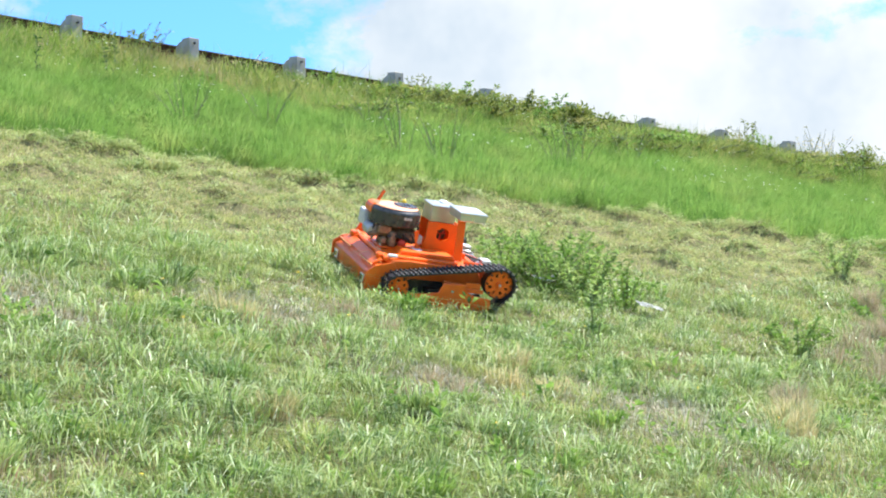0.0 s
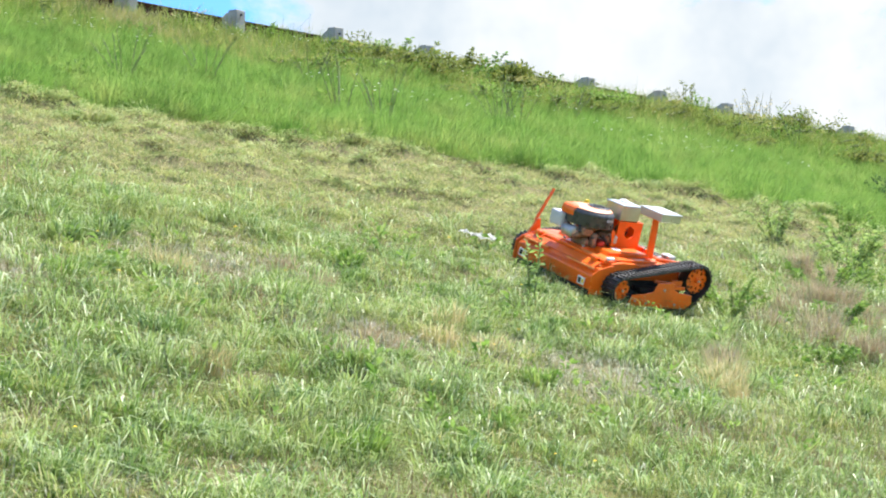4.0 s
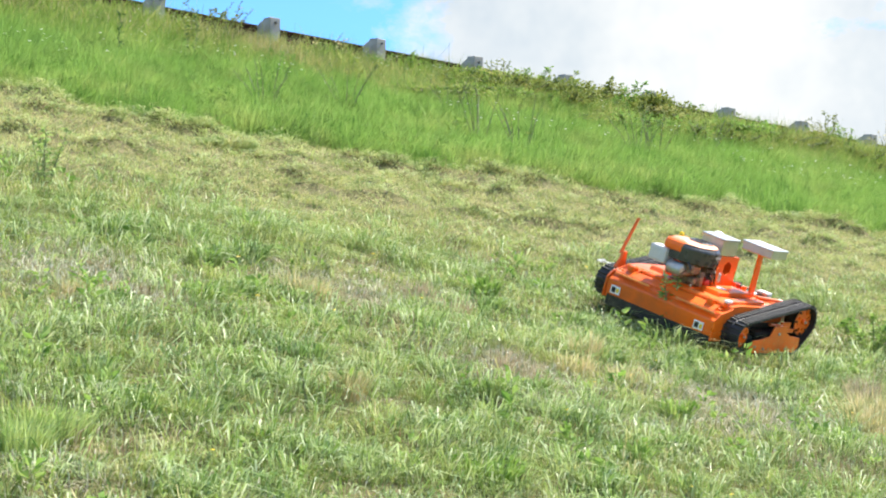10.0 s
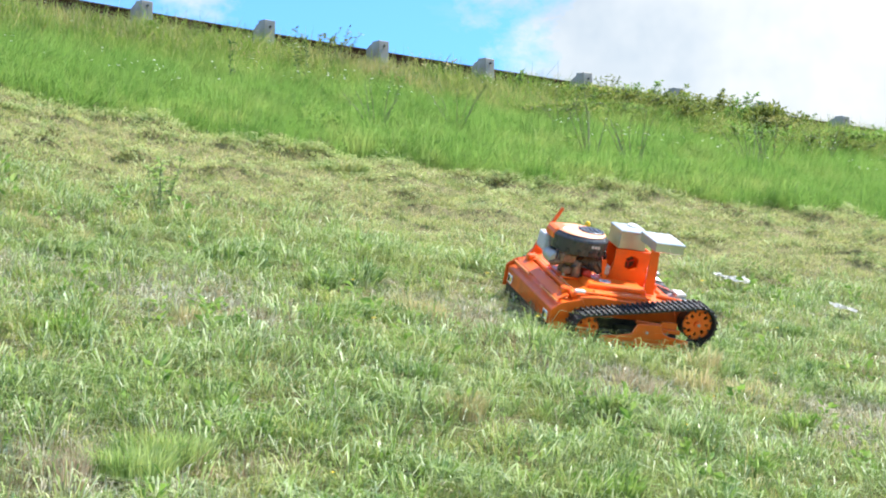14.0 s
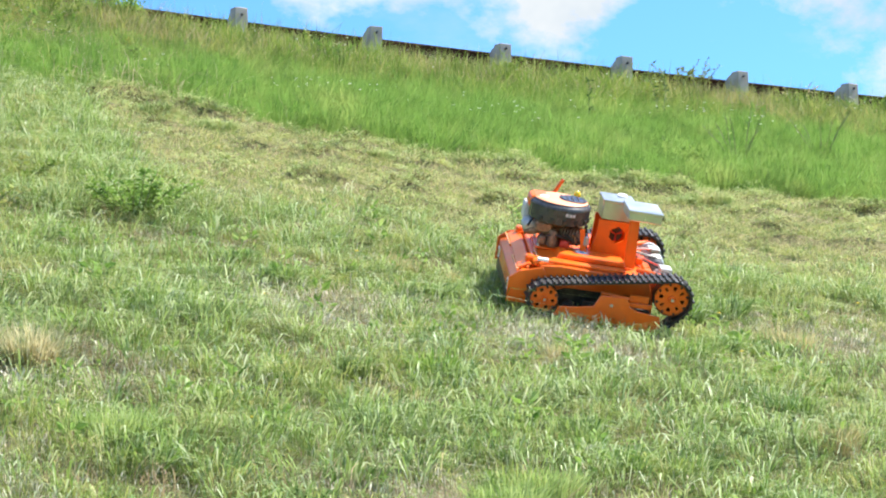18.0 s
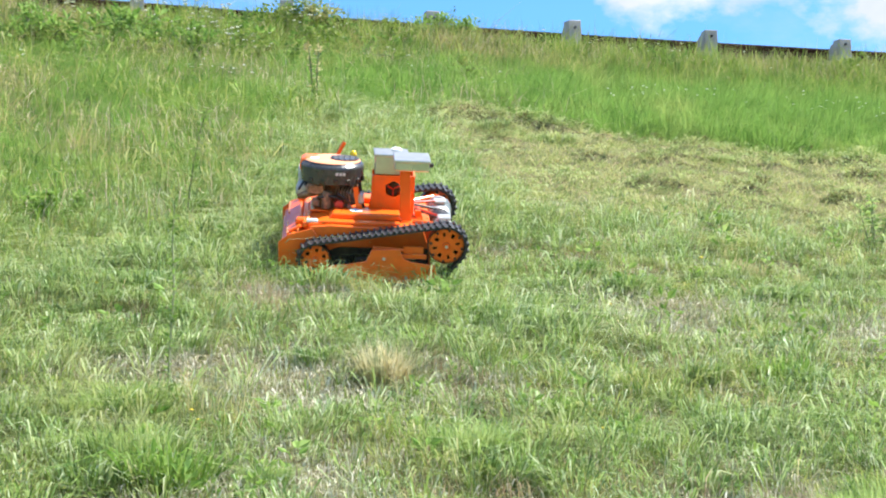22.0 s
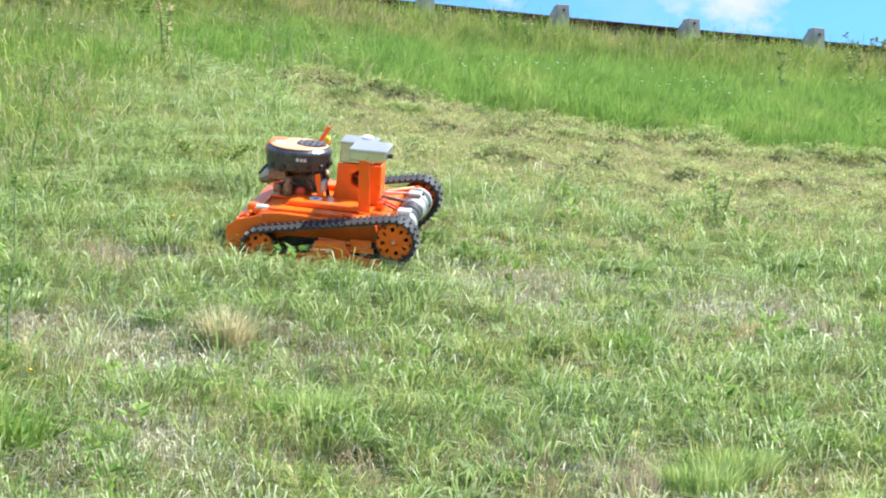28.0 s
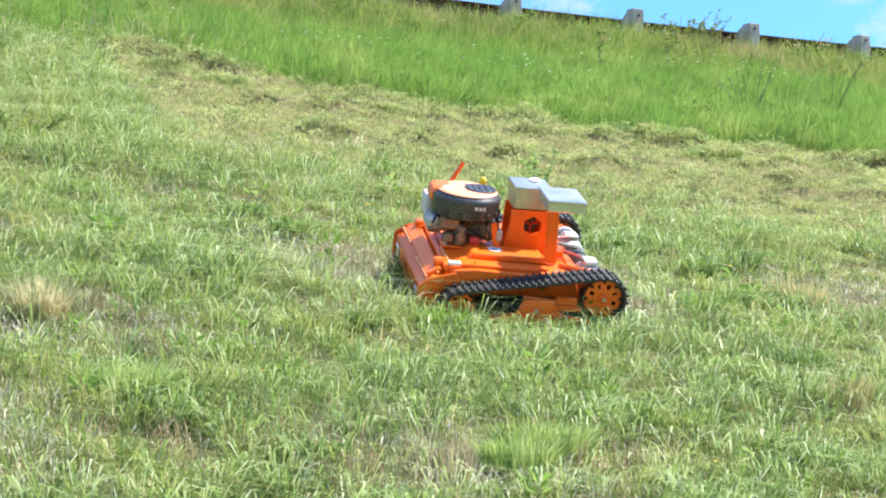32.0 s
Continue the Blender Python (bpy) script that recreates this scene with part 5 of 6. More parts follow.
def weeds():
    rng = random.Random(11)
    # pale tussocks in the meadow
    put(tussock("dry_grass_tuft", "bleached straw-coloured grass tussock", "grass tuft", 0.22, 0.25, 950, 0.0035, PALE_STRAW, 21, 0.6, 0.75), (8.8, 1.46), 20)
    for uv, r, h, n, mat, label in (((7.92, 5.28), 0.32, 0.24, 420, STRAW, "thin tan seeding grass tuft"), ((8.85, 7.7), 0.5, 0.26, 600, STRAW, "thin tan seeding grass tuft"), ((8.6, 9.95), 0.34, 0.3, 460, PINK_STRAW, "wide tan seeding grass tuft"),
                                    ((7.9, 9.35), 0.36, 0.32, 560, STRAW, "wide tan seeding grass tuft"), ((9.3, 11.6), 0.4, 0.3, 420, PINK_STRAW, "wide tan seeding grass tuft"), ((9.0, 12.1), 0.45, 0.34, 700, PINK_STRAW, "broad pinkish-brown seeding grass tuft"), ((11.1, 14.3), 0.5, 0.36, 800, PINK_STRAW, "broad pinkish-brown seeding grass tuft"), ((9.7, 13.9), 0.5, 0.36, 800, PINK_STRAW, "broad pinkish-brown seeding grass tuft"), ((7.1, 10.5), 0.4, 0.28, 460, STRAW, "wide tan seeding grass tuft"), ((8.3, 12.6), 0.4, 0.28, 400, STRAW, "wide tan seeding grass tuft"), ((10.6, 13.0), 0.9, 0.36, 1300, PINK_STRAW, "broad pinkish-brown seeding grass tuft"),
                                    ((9.6, 12.75), 0.8, 0.36, 900, PINK_STRAW, "broad pinkish-brown seeding grass tuft"), ((12.0, 17.4), 0.9, 0.34, 900, PINK_STRAW, "broad pinkish-brown seeding grass tuft"), ((7.0, 2.75), 0.3, 0.16, 360, PINK_STRAW, "rusty brown dead weed tuft"),
                                    ((9.93, 6.24), 0.4, 0.18, 320, STRAW, "small faded grass tuft"), ((10.02, 7.36), 0.45, 0.2, 360, PINK_STRAW, "small faded grass tuft"), ((8.5, 6.85), 0.35, 0.16, 260, PINK_STRAW, "small faded grass tuft"),
                                    ((8.22, 0.62), 0.2, 0.36, 60, STRAW, "few dry straw stems standing in green grass"), ((10.3, 1.05), 0.4, 0.16, 360, PINK_STRAW, "small faded grass tuft"), ((9.2, 4.4), 0.4, 0.16, 260, STRAW, "small faded grass tuft"), ((11.2, 4.4), 0.4, 0.16, 260, STRAW, "small faded grass tuft")):
        for k in range(3):
            near = (uv[0] + rng.uniform(-0.55, 0.55) * r, uv[1] + rng.uniform(-0.5, 0.5) * r)
            put(tussock("dry_grass_tuft", label, "grass tuft", r * rng.uniform(0.4, 0.65), h * rng.uniform(0.65, 1.0), int(n * 0.42), 0.0042, mat, int(uv[0] * 10 + uv[1] * 100) + k, 0.5, 0.6), near)
    # feathery yellow-green weeds
    first = put(tussock("feathery_weed", "feathery yellow-green weed clump", "weed", 0.42, 0.17, 1000, 0.0045, LIME, 31, 0.5, 0.7), (7.72, 1.63))
    tagged(first, group="feathery weeds in the meadow")
    for uv, s in (((8.46, 0.25), 1.0), ((7.7, 0.22), 1.1), ((8.25, 0.1), 0.8), ((7.4, 0.75), 0.6), ((7.15, 3.29), 1.0), ((6.95, 3.05), 0.9), ((9.89, 2.31), 0.7), ((7.9, 3.9), 0.5), ((9.3, 9.2), 0.5)):
        put_copy(first, uv, rng.uniform(0, 360), s)
    put(tussock("lush_grass_clump", "lush dark green grass clump", "grass tuft", 0.45, 0.22, 300, 0.013, HERB, 34, 0.9, 1.0), (7.45, 0.35))
    put(tussock("lush_grass_clump", "lush dark green grass clump", "grass tuft", 0.34, 0.19, 240, 0.012, HERB, 35, 0.9, 1.0), (6.9, 5.4))
    # more lush clumps strewn between the finer grass
    clumps = random.Random(64)
    for k, uv in enumerate(((8.1, 3.0), (7.6, 3.9), (8.9, 3.5), (7.3, 2.5), (9.4, 5.3), (8.4, 4.9), (10.2, 2.6), (7.2, 6.6), (8.0, 7.7), (9.1, 8.8), (10.4, 8.1), (7.6, 8.6), (9.8, 0.5), (8.3, 2.2))):
        put(tussock("lush_grass_clump", "lush dark green grass clump", "grass tuft", clumps.uniform(0.16, 0.32), clumps.uniform(0.13, 0.19), 170, 0.011, HERB if k % 3 else COARSE, 300 + k, 0.9, 1.0), uv, clumps.uniform(0, 360))
    # coarse green tussocks
    g = put(tussock("green_tussock", "coarse blue-green grass tussock", "grass tuft", 0.26, 0.17, 300, 0.01, COARSE, 33, 1.0, 1.1), (10.64, 0.02))
    tagged(g, group="coarse tussocks in the meadow")
    for uv, s in (((10.59, 1.37), 1.1), ((10.45, 0.35), 1.3), ((7.51, 0.29), 1.1), ((7.4, 0.05), 1.0), ((8.44, 5.33), 1.1), ((9.15, 10.2), 1.0), ((10.6, 3.2), 0.9), ((8.0, 6.3), 0.9), ((7.1, 5.6), 0.9), ((9.7, 8.6), 0.9), ((10.1, 7.9), 1.0), ((8.6, 9.2), 0.8), ((7.0, 2.2), 1.0), ((10.8, 8.9), 0.8), ((10.9, 5.4), 1.0), ((8.8, 3.6), 0.8), ((6.8, 6.0), 0.9), ((10.7, 6.3), 1.2), ((10.5, 5.9), 1.0)):
        put_copy(g, uv, rng.uniform(0, 360), s)
    for i in range(58):
        uv = (rng.uniform(6.4, 11.6), rng.uniform(-0.8, 11.5))
        put_copy(g, uv, rng.uniform(0, 360), rng.uniform(0.45, 0.95))
    for uv, s in (((10.2, 0.0), 1.0), ((10.05, 0.3), 0.9), ((10.3, -0.3), 1.1), ((10.15, 0.6), 0.9), ((10.5, -0.1), 1.0), ((9.95, -0.1), 0.8)):
        put_copy(g, uv, rng.uniform(0, 360), s)
    # leafy weeds in the open
    put(leafy_weed("leafy_weed", "slim leafy green weed", 0.5, 0.18, 7, 240, 0.05, LIME, 42), (12.1, 5.5))
    put(leafy_weed("leafy_weed", "dark green leafy weed", 0.3, 0.26, 12, 700, 0.06, HERB, 43), (12.41, -0.15))
    put(leafy_weed("leafy_weed", "grey-green weed with narrow leaves", 0.28, 0.3, 10, 420, 0.05, VERGE, 44, 0.004), (12.9, 2.0))
    put(leafy_weed("leafy_weed", "bushy green weed among tan grass", 0.32, 0.3, 12, 700, 0.045, HERB, 48), (9.75, 11.5))
    put(leafy_weed("leafy_weed", "bushy green weed among tan grass", 0.42, 0.45, 16, 1300, 0.045, HERB, 49), (10.6, 13.8))
    put(leafy_weed("leafy_weed", "bushy green weed among tan grass", 0.45, 0.5, 14, 800, 0.07, LIME, 50), (11.6, 15.6))
    for i, (uv, h, mat) in enumerate((((10.7, 14.9), 0.42, HERB), ((11.4, 15.2), 0.45, LIME), ((12.1, 16.6), 0.5, LIME), ((11.0, 16.3), 0.42, HERB), ((12.6, 15.6), 0.4, LIME), ((10.1, 15.6), 0.36, LIME), ((13.2, 17.6), 0.45, HERB), ((11.9, 18.2), 0.45, LIME), ((9.6, 12.7), 0.26, HERB), ((8.6, 11.3), 0.24, HERB))):
        put(leafy_weed("leafy_weed", "bushy yellow-green weed among tan grass" if mat is LIME else "bushy green weed among tan grass", h, h * 0.9, 12, 800, 0.045, mat, 130 + i, 0.005), uv, 40 * i)
    for i, uv in enumerate(((11.0, 16.9), (11.3, 17.3), (10.7, 17.1), (11.8, 16.9))):
        put(leafy_weed("dry_weed_stalk", "tall dry brown weed stalks with seed heads", 0.75, 0.16, 4, 150, 0.035, RUSTY, 150 + i, 0.006, 0.9, 0.4), uv)
    stalk = leafy_weed("tall_weed_stalk", "tall thin dark weed stalk", 1.45, 0.35, 1, 90, 0.035, HERB, 51, 0.007, 0.8)
    put(stalk, (8.3, 0.39), 130)
    put(leafy_weed("tall_weed_stalk", "tall thin dark weed stalk", 1.3, 0.35, 1, 70, 0.04, HERB, 56, 0.007, 0.8), (12.3, 0.68), 60)
    put(leafy_weed("weed_stalk", "dark leafless weed stalk", 0.26, 0.1, 2, 14, 0.03, DARK_LEAF, 52), (7.66, 4.93))
    put(leafy_weed("weed_stalk", "brown dried weed stalk", 0.75, 0.08, 2, 130, 0.05, STRAW, 53, 0.012), (17.55, 2.23))
    put(leafy_weed("weed_stalk", "thin dark weed stalk", 0.7, 0.12, 1, 40, 0.06, DARK_LEAF, 54), (19.7, 9.8))
    put(leafy_weed("weed_stalk", "thin dark weed stalk", 0.7, 0.15, 2, 60, 0.06, DARK_LEAF, 55), (20.4, 11.2))
    # sparse dark weeds standing in the tall grass
    for (u, v), h, n, seed in (((16.9, 13.7), 0.75, 60, 61), ((17.2, 13.3), 0.7, 50, 62), ((18.2, 17.1), 0.75, 120, 63), ((18.0, 16.6), 0.7, 80, 64), ((19.6, 19.5), 0.7, 120, 65), ((17.6, 10.6), 0.6, 60, 66), ((19.5, 14.6), 0.6, 60, 67), ((20.6, 26.2), 0.8, 160, 68), ((18.4, 12.2), 0.6, 40, 69)):
        put(leafy_weed("dark_weed", "sparse dark-stalked weed in the tall grass", h * 1.15, 0.4, 7, int(n * 1.5), 0.05, OLIVE_LEAF if seed % 2 else HERB, seed, 0.008), (u, v))
    # shrubs and weeds along the brow
    put(shrub("brow_shrub", "olive-green shrub on the brow of the bank", 1.0, 0.6, 0.36, 2800, 0.08, OLIVE_LEAF, 71, 12), along(8.1, 21.4), 35)
    put(shrub("dark_shrub", "dense dark green shrub in the tall grass", 1.2, 0.8, 0.6, 3400, 0.07, DARK_LEAF, 72, 12), (16.8, 24.5), 35)
    put(shrub("dark_shrub", "dense dark green shrub in the tall grass", 1.3, 0.9, 0.6, 3400, 0.07, DARK_LEAF, 73, 12), (17.3, 26.6), 35)
    put(shrub("brow_shrub", "leafy green shrub at the foot of a rail post", 0.7, 0.5, 0.42, 1600, 0.06, HERB, 74), along(-24.1, 22.4), 35)
    put(shrub("dark_shrub", "small upright dark green shrub below the rail", 0.28, 0.25, 0.46, 420, 0.07, HERB, 75, 6), (20.6, -0.5), 35)
    put(shrub("brow_shrub", "low green shrub on the brow of the bank", 1.4, 0.8, 0.42, 1900, 0.06, OLIVE_LEAF, 76, 12), along(16.4, 22.0), 35)
    put(shrub("brow_shrub", "pale flowering shrub below the rail", 1.0, 0.6, 0.36, 1500, 0.06, VERGE, 77), along(-28.6, 22.3), 35)
    big = put(leafy_weed("broad_leaved_weed", "pale green weed with broad leaves below the rail", 0.34, 0.4, 10, 150, 0.13, HERB, 78, 0.007, 0.9), (20.9, -1.3))
    tagged(big, group="broad-leaved weeds below the rail")
    for uv, size in (((20.7, -0.1), 1.0), ((21.2, 0.5), 1.1), ((21.0, 1.1), 0.9), ((20.2, -0.9), 0.9), ((21.3, 1.9), 0.8), ((20.5, 0.8), 0.7), ((19.9, 0.0), 0.7), ((21.4, -2.0), 1.0), ((17.0, 9.6), 0.6), ((17.6, 13.2), 0.6)):
        put_copy(big, uv, rng.uniform(0, 360), size)
    low = [put(shrub("low_bramble", "low sprawling bramble on the brow of the bank", 1.3, 0.9, 0.17, 900, 0.06, mat, 171 + i, 10), along(5 + 2.3 * i, 21.4)) for i, mat in enumerate((OLIVE_LEAF, VERGE, HERB, OLIVE_LEAF))]
    for k in low:
        tagged(k, group="brambles on the brow")
    for i in range(44):
        az = rng.uniform(0, 24) if i < 38 else rng.uniform(-40, -22)
        put_copy(low[i % 4], along(az, rng.uniform(20.3, 22.3) if i < 38 else rng.uniform(19.5, 21.5)), rng.uniform(0, 360), rng.uniform(0.6, 1.15) if i < 38 else rng.uniform(0.5, 0.8))
    for az, u, h, n, mat, seed in ((13.1, 22.0, 0.9, 160, OLIVE_LEAF, 81), (13.5, 21.6, 0.6, 200, HERB, 82), (15.2, 22.2, 0.95, 30, STRAW, 83), (15.6, 22.3, 0.9, 26, STRAW, 84), (14.9, 22.1, 0.8, 26, STRAW, 85),
                                   (2.8, 22.0, 0.55, 90, OLIVE_LEAF, 86), (3.3, 21.8, 0.5, 90, HERB, 87), (-5.6, 22.2, 0.6, 120, OLIVE_LEAF, 88), (-6.2, 22.3, 0.65, 120, OLIVE_LEAF, 89), (-2.4, 22.3, 0.6, 60, STRAW, 90)):
        put(leafy_weed("brow_weed", "straggling weed on the brow of the bank", h * 0.8, 0.35, 9, int(n * 1.6), 0.06, mat, seed), along(az, u))
    mats = (HERB, VERGE, OLIVE_LEAF, TALL)
    kinds = [put(leafy_weed("verge_weed", "mixed leafy verge weed below the guard rail", 0.5, 0.3, 7, 260, 0.07, mats[i], 91 + i), along(4 + i, 21.8)) for i in range(4)]
    for k in kinds:
        tagged(k, group="verge weeds below the rail")
    for i in range(60):
        az = rng.uniform(0, 24) if i < 46 else rng.uniform(-40, 0)
        u = rng.uniform(20.4, 22.5) if i < 46 else rng.uniform(20.0, 22.2)
        put_copy(kinds[i % 4], along(az, u), rng.uniform(0, 360), rng.uniform(0.4, 0.75) if i < 46 else rng.uniform(0.45, 0.75))
    for i in range(34):
        put_copy(kinds[(0, 3, 1)[i % 3]], along(rng.uniform(-39, -24), rng.uniform(19.6, 21.8)), rng.uniform(0, 360), rng.uniform(0.5, 0.9))
    # heaps of clippings on the mown strip
    heap = put(tussock("cut_grass_mound", "dull green mound of fresh clippings", "clippings", 0.5, 0.13, 700, 0.009, CLIPPINGS, 101, 1.2, 1.6), (14.86, 8.58))
    tagged(heap, group="clipping heaps on the mown strip")
    for uv, s in (((16.63, 3.8), 1.0), ((16.3, 4.3), 0.8), ((14.95, 16.1), 0.9), ((14.8, 19.0), 1.0), ((14.4, 18.6), 0.8), ((13.2, 11.3), 0.5), ((15.6, 5.6), 0.6)):
        put_copy(heap, uv, rng.uniform(0, 360), s)
    # white litter
    for uv, (a, b), seed in (((11.4, 10.27), (0.36, 0.17), 5), ((10.66, 10.76), (0.2, 0.17), 6)):
        r2 = random.Random(seed)
        bm = bmesh.new()
        n, m = 9, 6
        g2 = [[bm.verts.new(((i / n - 0.5) * a, (j / m - 0.5) * b + 0.03 * math.sin(i), 0.1 + r2.uniform(-0.012, 0.015) + 0.012 * math.sin(i * 1.7 + j))) for j in range(m + 1)] for i in range(n + 1)]
        for i in range(n):
            for j in range(m):
                bm.faces.new((g2[i][j], g2[i + 1][j], g2[i + 1][j + 1], g2[i][j + 1]))
        bmesh.ops.solidify(bm, geom=list(bm.faces), thickness=0.002)
        ob = part("paper_scrap", bm, PAPER)
        ob.matrix_basis = pose(*ground_at(*uv), 20, 3, 35 if seed == 5 else 50)
        tagged(ob, "crumpled white paper scrap on the stubble", "litter")
    # flowers on the upper bank and a few yellow ones in the meadow
    r3 = np.random.default_rng(77)
    for name, n, u0, u1, v0, v1, z0, z1, size, mat, label in (("white_flowers", 900, 20.0, 22.0, -9, 3, 0.26, 0.42, 0.026, PETAL, "white wildflowers among leafy weeds below the rail"), ("white_flowers", 1500, 18.0, 22.6, -9, 24, 0.17, 0.28, 0.018, PETAL, "small white wildflowers on the upper bank"),
                                                              ("yellow_flowers", 42, 6.6, 11.5, -1, 13, 0.08, 0.13, 0.013, YELLOW_PETAL, "small yellow dandelion flowers in the meadow")):
        u, v = r3.uniform(u0, u1, n), r3.uniform(v0, v1, n)
        x, y = xy_of(u, v)
        keep = wave(x, y, 0.9) + 0.5 * wave(x, y, 2.3) > (0.25 if name == "white_flowers" else -2)
        x, y = x[keep], y[keep]
        n = len(x)
        c = np.stack([x, y, height(x, y) + r3.uniform(z0, z1, n)], 1)
        ang = np.arange(6) * math.pi / 3
        ring = np.stack([np.cos(ang), np.sin(ang), 0 * ang], 1)
        s = size * r3.uniform(0.6, 1.4, (n, 1, 1))
        co = np.concatenate([c[:, None] + ring[None] * s, c[:, None] + np.array([0, 0, 0.4]) * s], 1).reshape(-1, 3)
        f = [(7 * i + j, 7 * i + (j + 1) % 6, 7 * i + 6) for i in range(n) for j in range(6)]
        me = bpy.data.meshes.new(name)
        me.from_pydata(co.tolist(), [], f)
        me.materials.append(mat)
        tagged(new(name, me), label, "flowers", kind="stuff")


weeds()


def toppled_weeds():
    """Leafy weeds that the mower backs over and pushes flat."""
    out = []
    for i, (uv, h, spread, n, mat, t0) in enumerate((((11.5, 9.95), 0.42, 0.3, 700, HERB, 0.3), ((11.25, 10.2), 0.48, 0.36, 1000, HERB, 0.8), ((10.95, 10.32), 0.5, 0.32, 900, LIME, 1.0), ((11.3, 10.55), 0.5, 0.36, 1000, HERB, 1.2),
                                                   ((11.8, 10.75), 0.5, 0.42, 1000, HERB, 1.5), ((12.1, 10.6), 0.4, 0.36, 800, LIME, 1.2), ((10.8, 10.65), 0.42, 0.3, 500, HERB, 1.5),
                                                   ((9.7, 9.25), 0.5, 0.13, 190, LIME, 10.7), ((12.25, 2.7), 0.3, 0.36, 1500, HERB, 20.4), ((11.9, 1.55), 0.34, 0.35, 420, VERGE, 21.3))):
        w = leafy_weed("leafy_weed", "leafy green weed in the mower's way", h, spread, 5 if n < 200 else 14 if n < 1000 else 30, n, 0.048, mat, 111 + i, 0.005)
        put(w, uv, 50 * i)
        out.append((w, uv, 50 * i, t0))
    return out


TOPPLED = toppled_weeds()


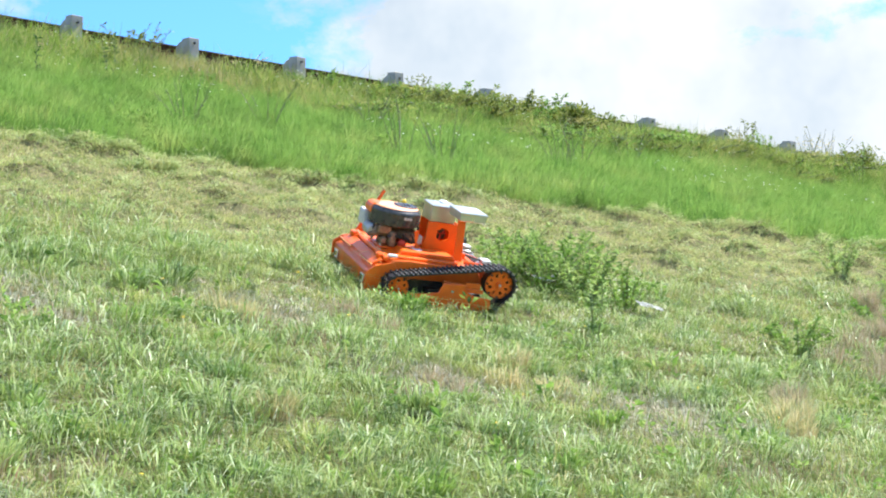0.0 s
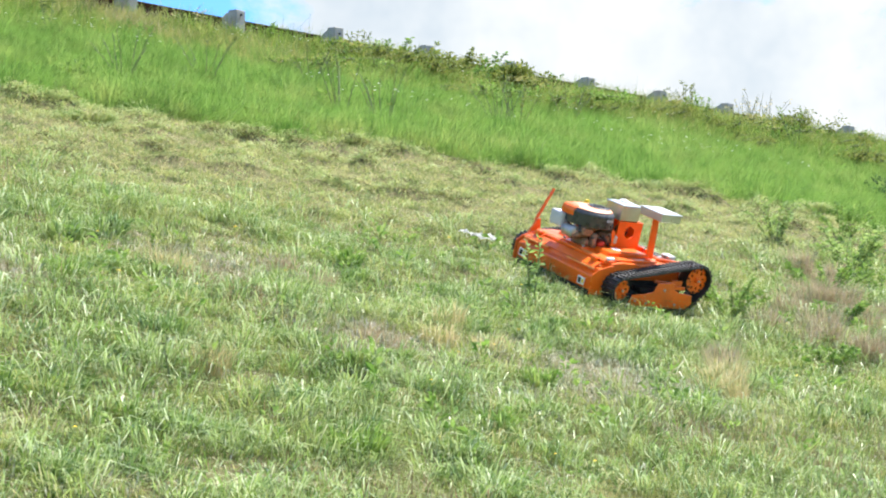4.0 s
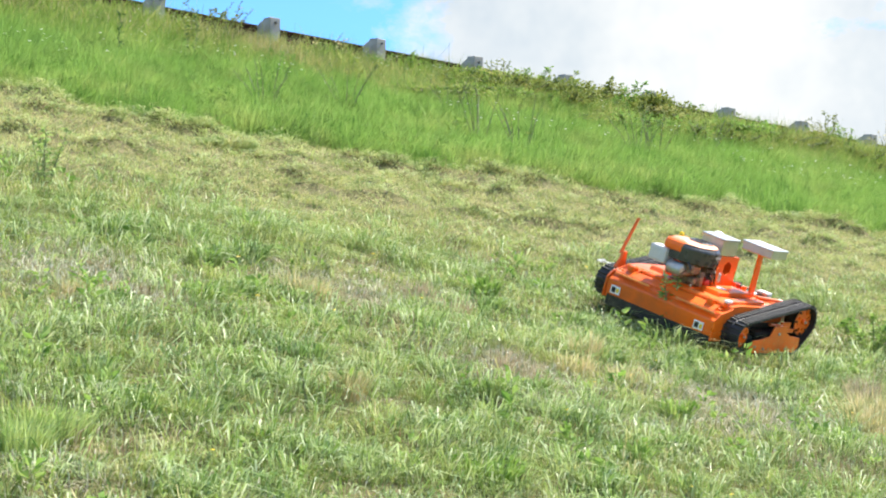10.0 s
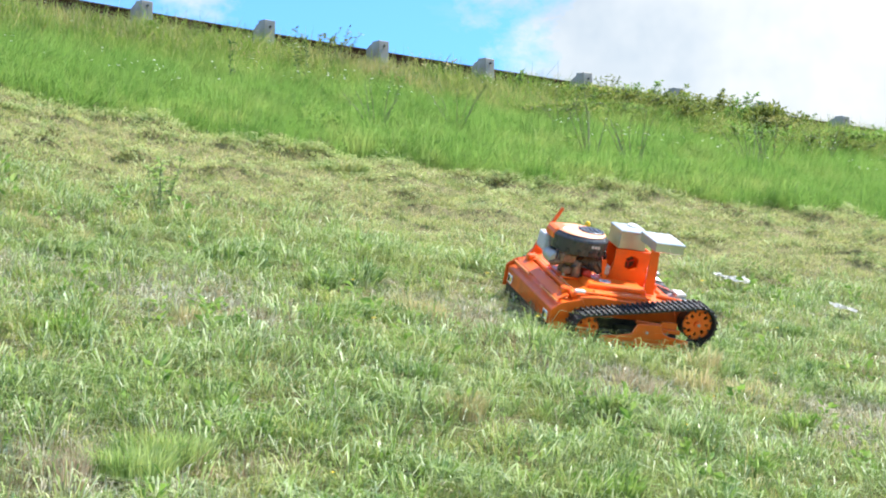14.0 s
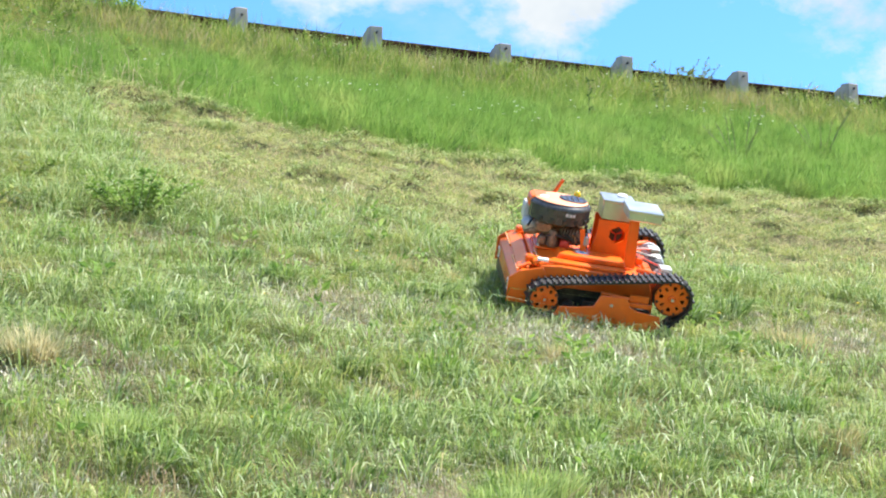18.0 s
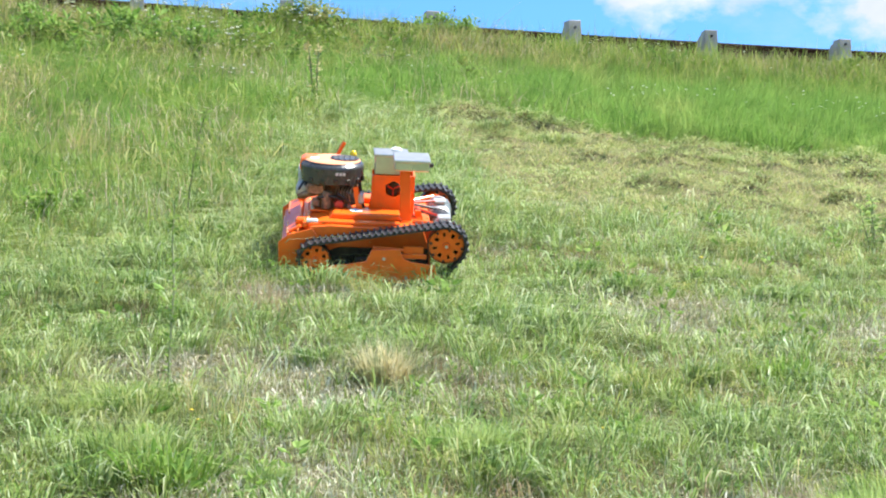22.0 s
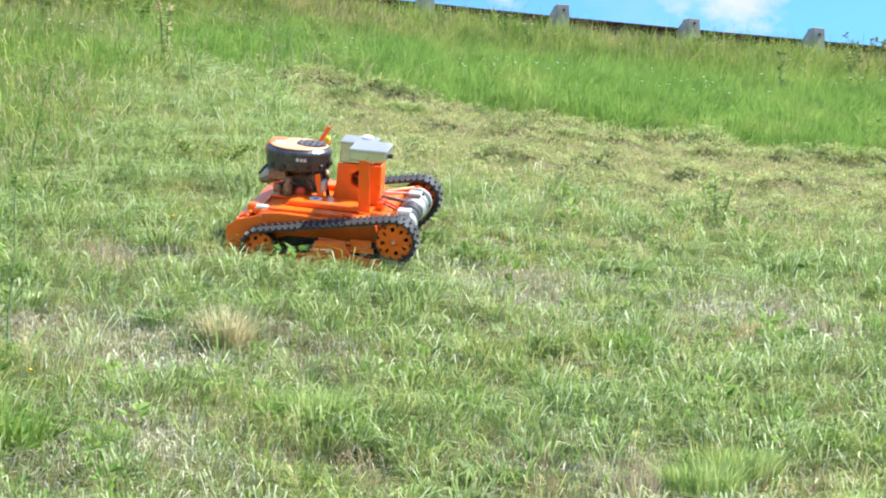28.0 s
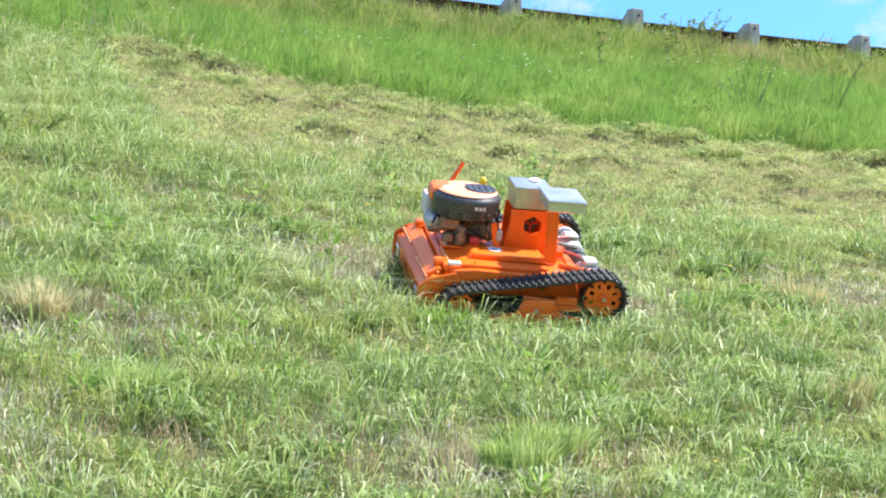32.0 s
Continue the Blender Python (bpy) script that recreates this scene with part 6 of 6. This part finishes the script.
# ---- what moves ----
MOWER_ROWS = [
    (0, 0.86, 14.178, 3.215, -21.19, -4.61, 196.83),
    (0.5, 1.101, 14.249, 3.176, -21.88, -3.53, 203.13),
    (1, 1.277, 14.251, 3.137, -21.68, -0.54, 209.86),
    (1.5, 1.526, 14.525, 3.147, -21.44, 1.86, 214.3),
    (2, 1.827, 14.676, 3.126, -21.5, 1.58, 216.05),
    (2.5, 2.105, 14.827, 3.106, -20.93, 0.8, 214.54),
    (4.5, 3.121, 14.832, 2.972, -21.76, 0.63, 210.38),
    (5, 3.368, 14.979, 2.95, -20.96, -0.06, 209.97),
    (5.5, 3.595, 15.149, 2.952, -21.35, 0.81, 210.4),
    (6, 3.746, 15.307, 2.96, -21.64, 0.07, 208.34),
    (6.5, 3.725, 15.234, 2.951, -21.21, 0.23, 208.79),
    (7, 3.664, 15.085, 2.926, -20.94, -0.38, 209.14),
    (7.5, 3.448, 14.917, 2.92, -20.93, -1.57, 209.07),
    (8, 3.251, 14.861, 2.944, -21.52, 1.25, 216.53),
    (8.5, 3.054, 14.674, 2.93, -21.51, 3.57, 224.59),
    (9, 2.839, 14.519, 2.926, -23.11, 1.85, 223.98),
    (9.5, 2.537, 14.091, 2.878, -21.88, 3.24, 227.1),
    (10, 2.312, 13.82, 2.853, -22.04, 4.38, 227.08),
    (10.5, 2.122, 13.62, 2.819, -23.44, 3.84, 224.49),
    (11, 2.024, 13.718, 2.833, -24.92, -0.68, 214.62),
    (11.5, 1.737, 13.528, 2.832, -24.77, 0.38, 216.44),
    (12, 1.596, 13.525, 2.84, -24.24, 0.04, 215.13),
    (12.5, 1.502, 13.424, 2.821, -23.8, -4.14, 207.98),
    (13, 1.279, 13.222, 2.823, -24.2, -5.19, 203.84),
    (13.5, 1.009, 13.031, 2.831, -24.88, -3.38, 202.6),
    (15.5, -0, 12.397, 2.869, -22.63, -9.22, 196.36),
    (16, -0.266, 12.386, 2.898, -23.39, -10.22, 200.74),
    (16.5, -0.552, 12.404, 2.978, -24.05, -7.77, 200.02),
    (17, -0.92, 12.227, 3.023, -24.08, -7.63, 199.27),
    (17.5, -1.343, 12.055, 3.087, -24.36, -8.97, 199.56),
    (18, -1.701, 11.793, 3.115, -24.03, -7.71, 199.44),
    (18.5, -2.092, 11.618, 3.155, -23.59, -7.83, 200.14),
    (19, -2.492, 11.489, 3.215, -23.48, -7.04, 200.53),
    (19.5, -2.942, 11.303, 3.248, -22.54, -4.91, 202.44),
    (20, -3.331, 11.083, 3.274, -23.06, -6.2, 204.11),
    (20.5, -3.74, 10.921, 3.319, -22.66, -5.23, 204.62),
    (21, -4.179, 10.833, 3.381, -23.69, -4.09, 205.94),
    (21.5, -4.555, 10.579, 3.397, -22.88, -3.73, 207.14),
    (22, -4.947, 10.407, 3.427, -22.77, -2.43, 208.41),
    (22.5, -5.161, 10.287, 3.435, -22.84, -2.93, 209.15),
    (23, -5.236, 10.235, 3.433, -22.89, -3.52, 209.07),
    (23.5, -5.321, 10.167, 3.434, -23.28, -3.36, 209.46),
    (24, -5.308, 10.155, 3.431, -24.01, -3.81, 208.7),
    (24.5, -5.371, 10.214, 3.442, -23.63, -5.82, 205.33),
    (26.5, -4.683, 9.983, 3.27, -20.52, -7.43, 186.89),
    (27, -4.49, 10.207, 3.253, -20.5, -7.74, 188.96),
    (27.5, -4.383, 10.255, 3.231, -21.13, -6.6, 193.74),
    (28, -4.103, 10.302, 3.192, -22.42, -6.48, 194.79),
    (28.5, -3.723, 10.394, 3.113, -21.66, -8.42, 194.96),
    (29, -3.408, 10.395, 3.02, -19.94, -13.02, 188.24),
    (29.5, -3.077, 10.414, 2.941, -19.45, -11.55, 184.05),
    (30, -2.713, 10.333, 2.834, -20.39, -13.94, 180.91),
    (30.5, -2.557, 10.378, 2.809, -20.59, -12, 180.61),
    (31, -2.424, 10.375, 2.775, -21.49, -10.31, 185.42),
    (31.5, -2.281, 10.371, 2.74, -23.6, -5.55, 195.87),
    (32, -2.031, 10.382, 2.695, -25.06, -2.91, 204.76),
]


def glide(t):
    """Where the mower's middle is and how it heads at t seconds, between the rows."""
    T = np.array([q[0] for q in MOWER_ROWS])
    return [float(np.interp(t, T, [q[i] for q in MOWER_ROWS])) for i in (1, 2, 6)]


def motions():
    walk(MOWER, [(t, pose(*q)) for t, *q in MOWER_ROWS])
    # each track runs by the way its side of the mower covers over the ground
    step = 0.1
    times = [round(i * step, 3) for i in range(321)]
    run = {1: [0.0], -1: [0.0]}
    last = glide(0)
    for t in times[1:]:
        x, y, h = glide(t)
        mid = radians((h + last[2]) / 2)
        ahead = (x - last[0]) * math.cos(mid) + (y - last[1]) * math.sin(mid)
        turn = radians(h - last[2])
        for s in (1, -1):
            run[s].append(run[s][-1] + ahead - s * SIDE * turn)
        last = (x, y, h)
    for key, (wx, wz), r in (("sprocket", SPROCKET, SPROCKET_R), ("idler", IDLER, IDLER_R)):
        for ob, s in MOVING[key]:
            walk(ob, [(t, pose(wx, s * SIDE, wz, 0, math.degrees(d / r), 0)) for t, d in zip(times, run[s])])
    pitch = LOOP_S[-1] / LINKS
    for ob, s, i in MOVING["link"]:
        rows = []
        for t, d in zip(times, run[s]):
            (x, z), a = loop_at(i * pitch + d)
            rows.append((t, pose(x, s * SIDE, z, 0, -math.degrees(a), 0)))
        walk(ob, rows)
    # the weeds that the mower backs over go down and stay down
    for ob, uv, turn, t0 in TOPPLED:
        p = ground_at(*uv)
        stand, flat = pose(*p, 0, 0, turn), Matrix.Translation(p - Vector((0, 0, 0.3))) @ pose(0, 0, 0, -62, 68, 0) @ pose(0, 0, 0, 0, 0, turn)
        half = Matrix.Translation(p - Vector((0, 0, 0.08))) @ pose(0, 0, 0, -28, 30, 0) @ pose(0, 0, 0, 0, 0, turn)
        walk(ob, [(0, stand), (t0, stand), (t0 + 0.3, half), (t0 + 0.6, flat), (32.0, flat)])


motions()
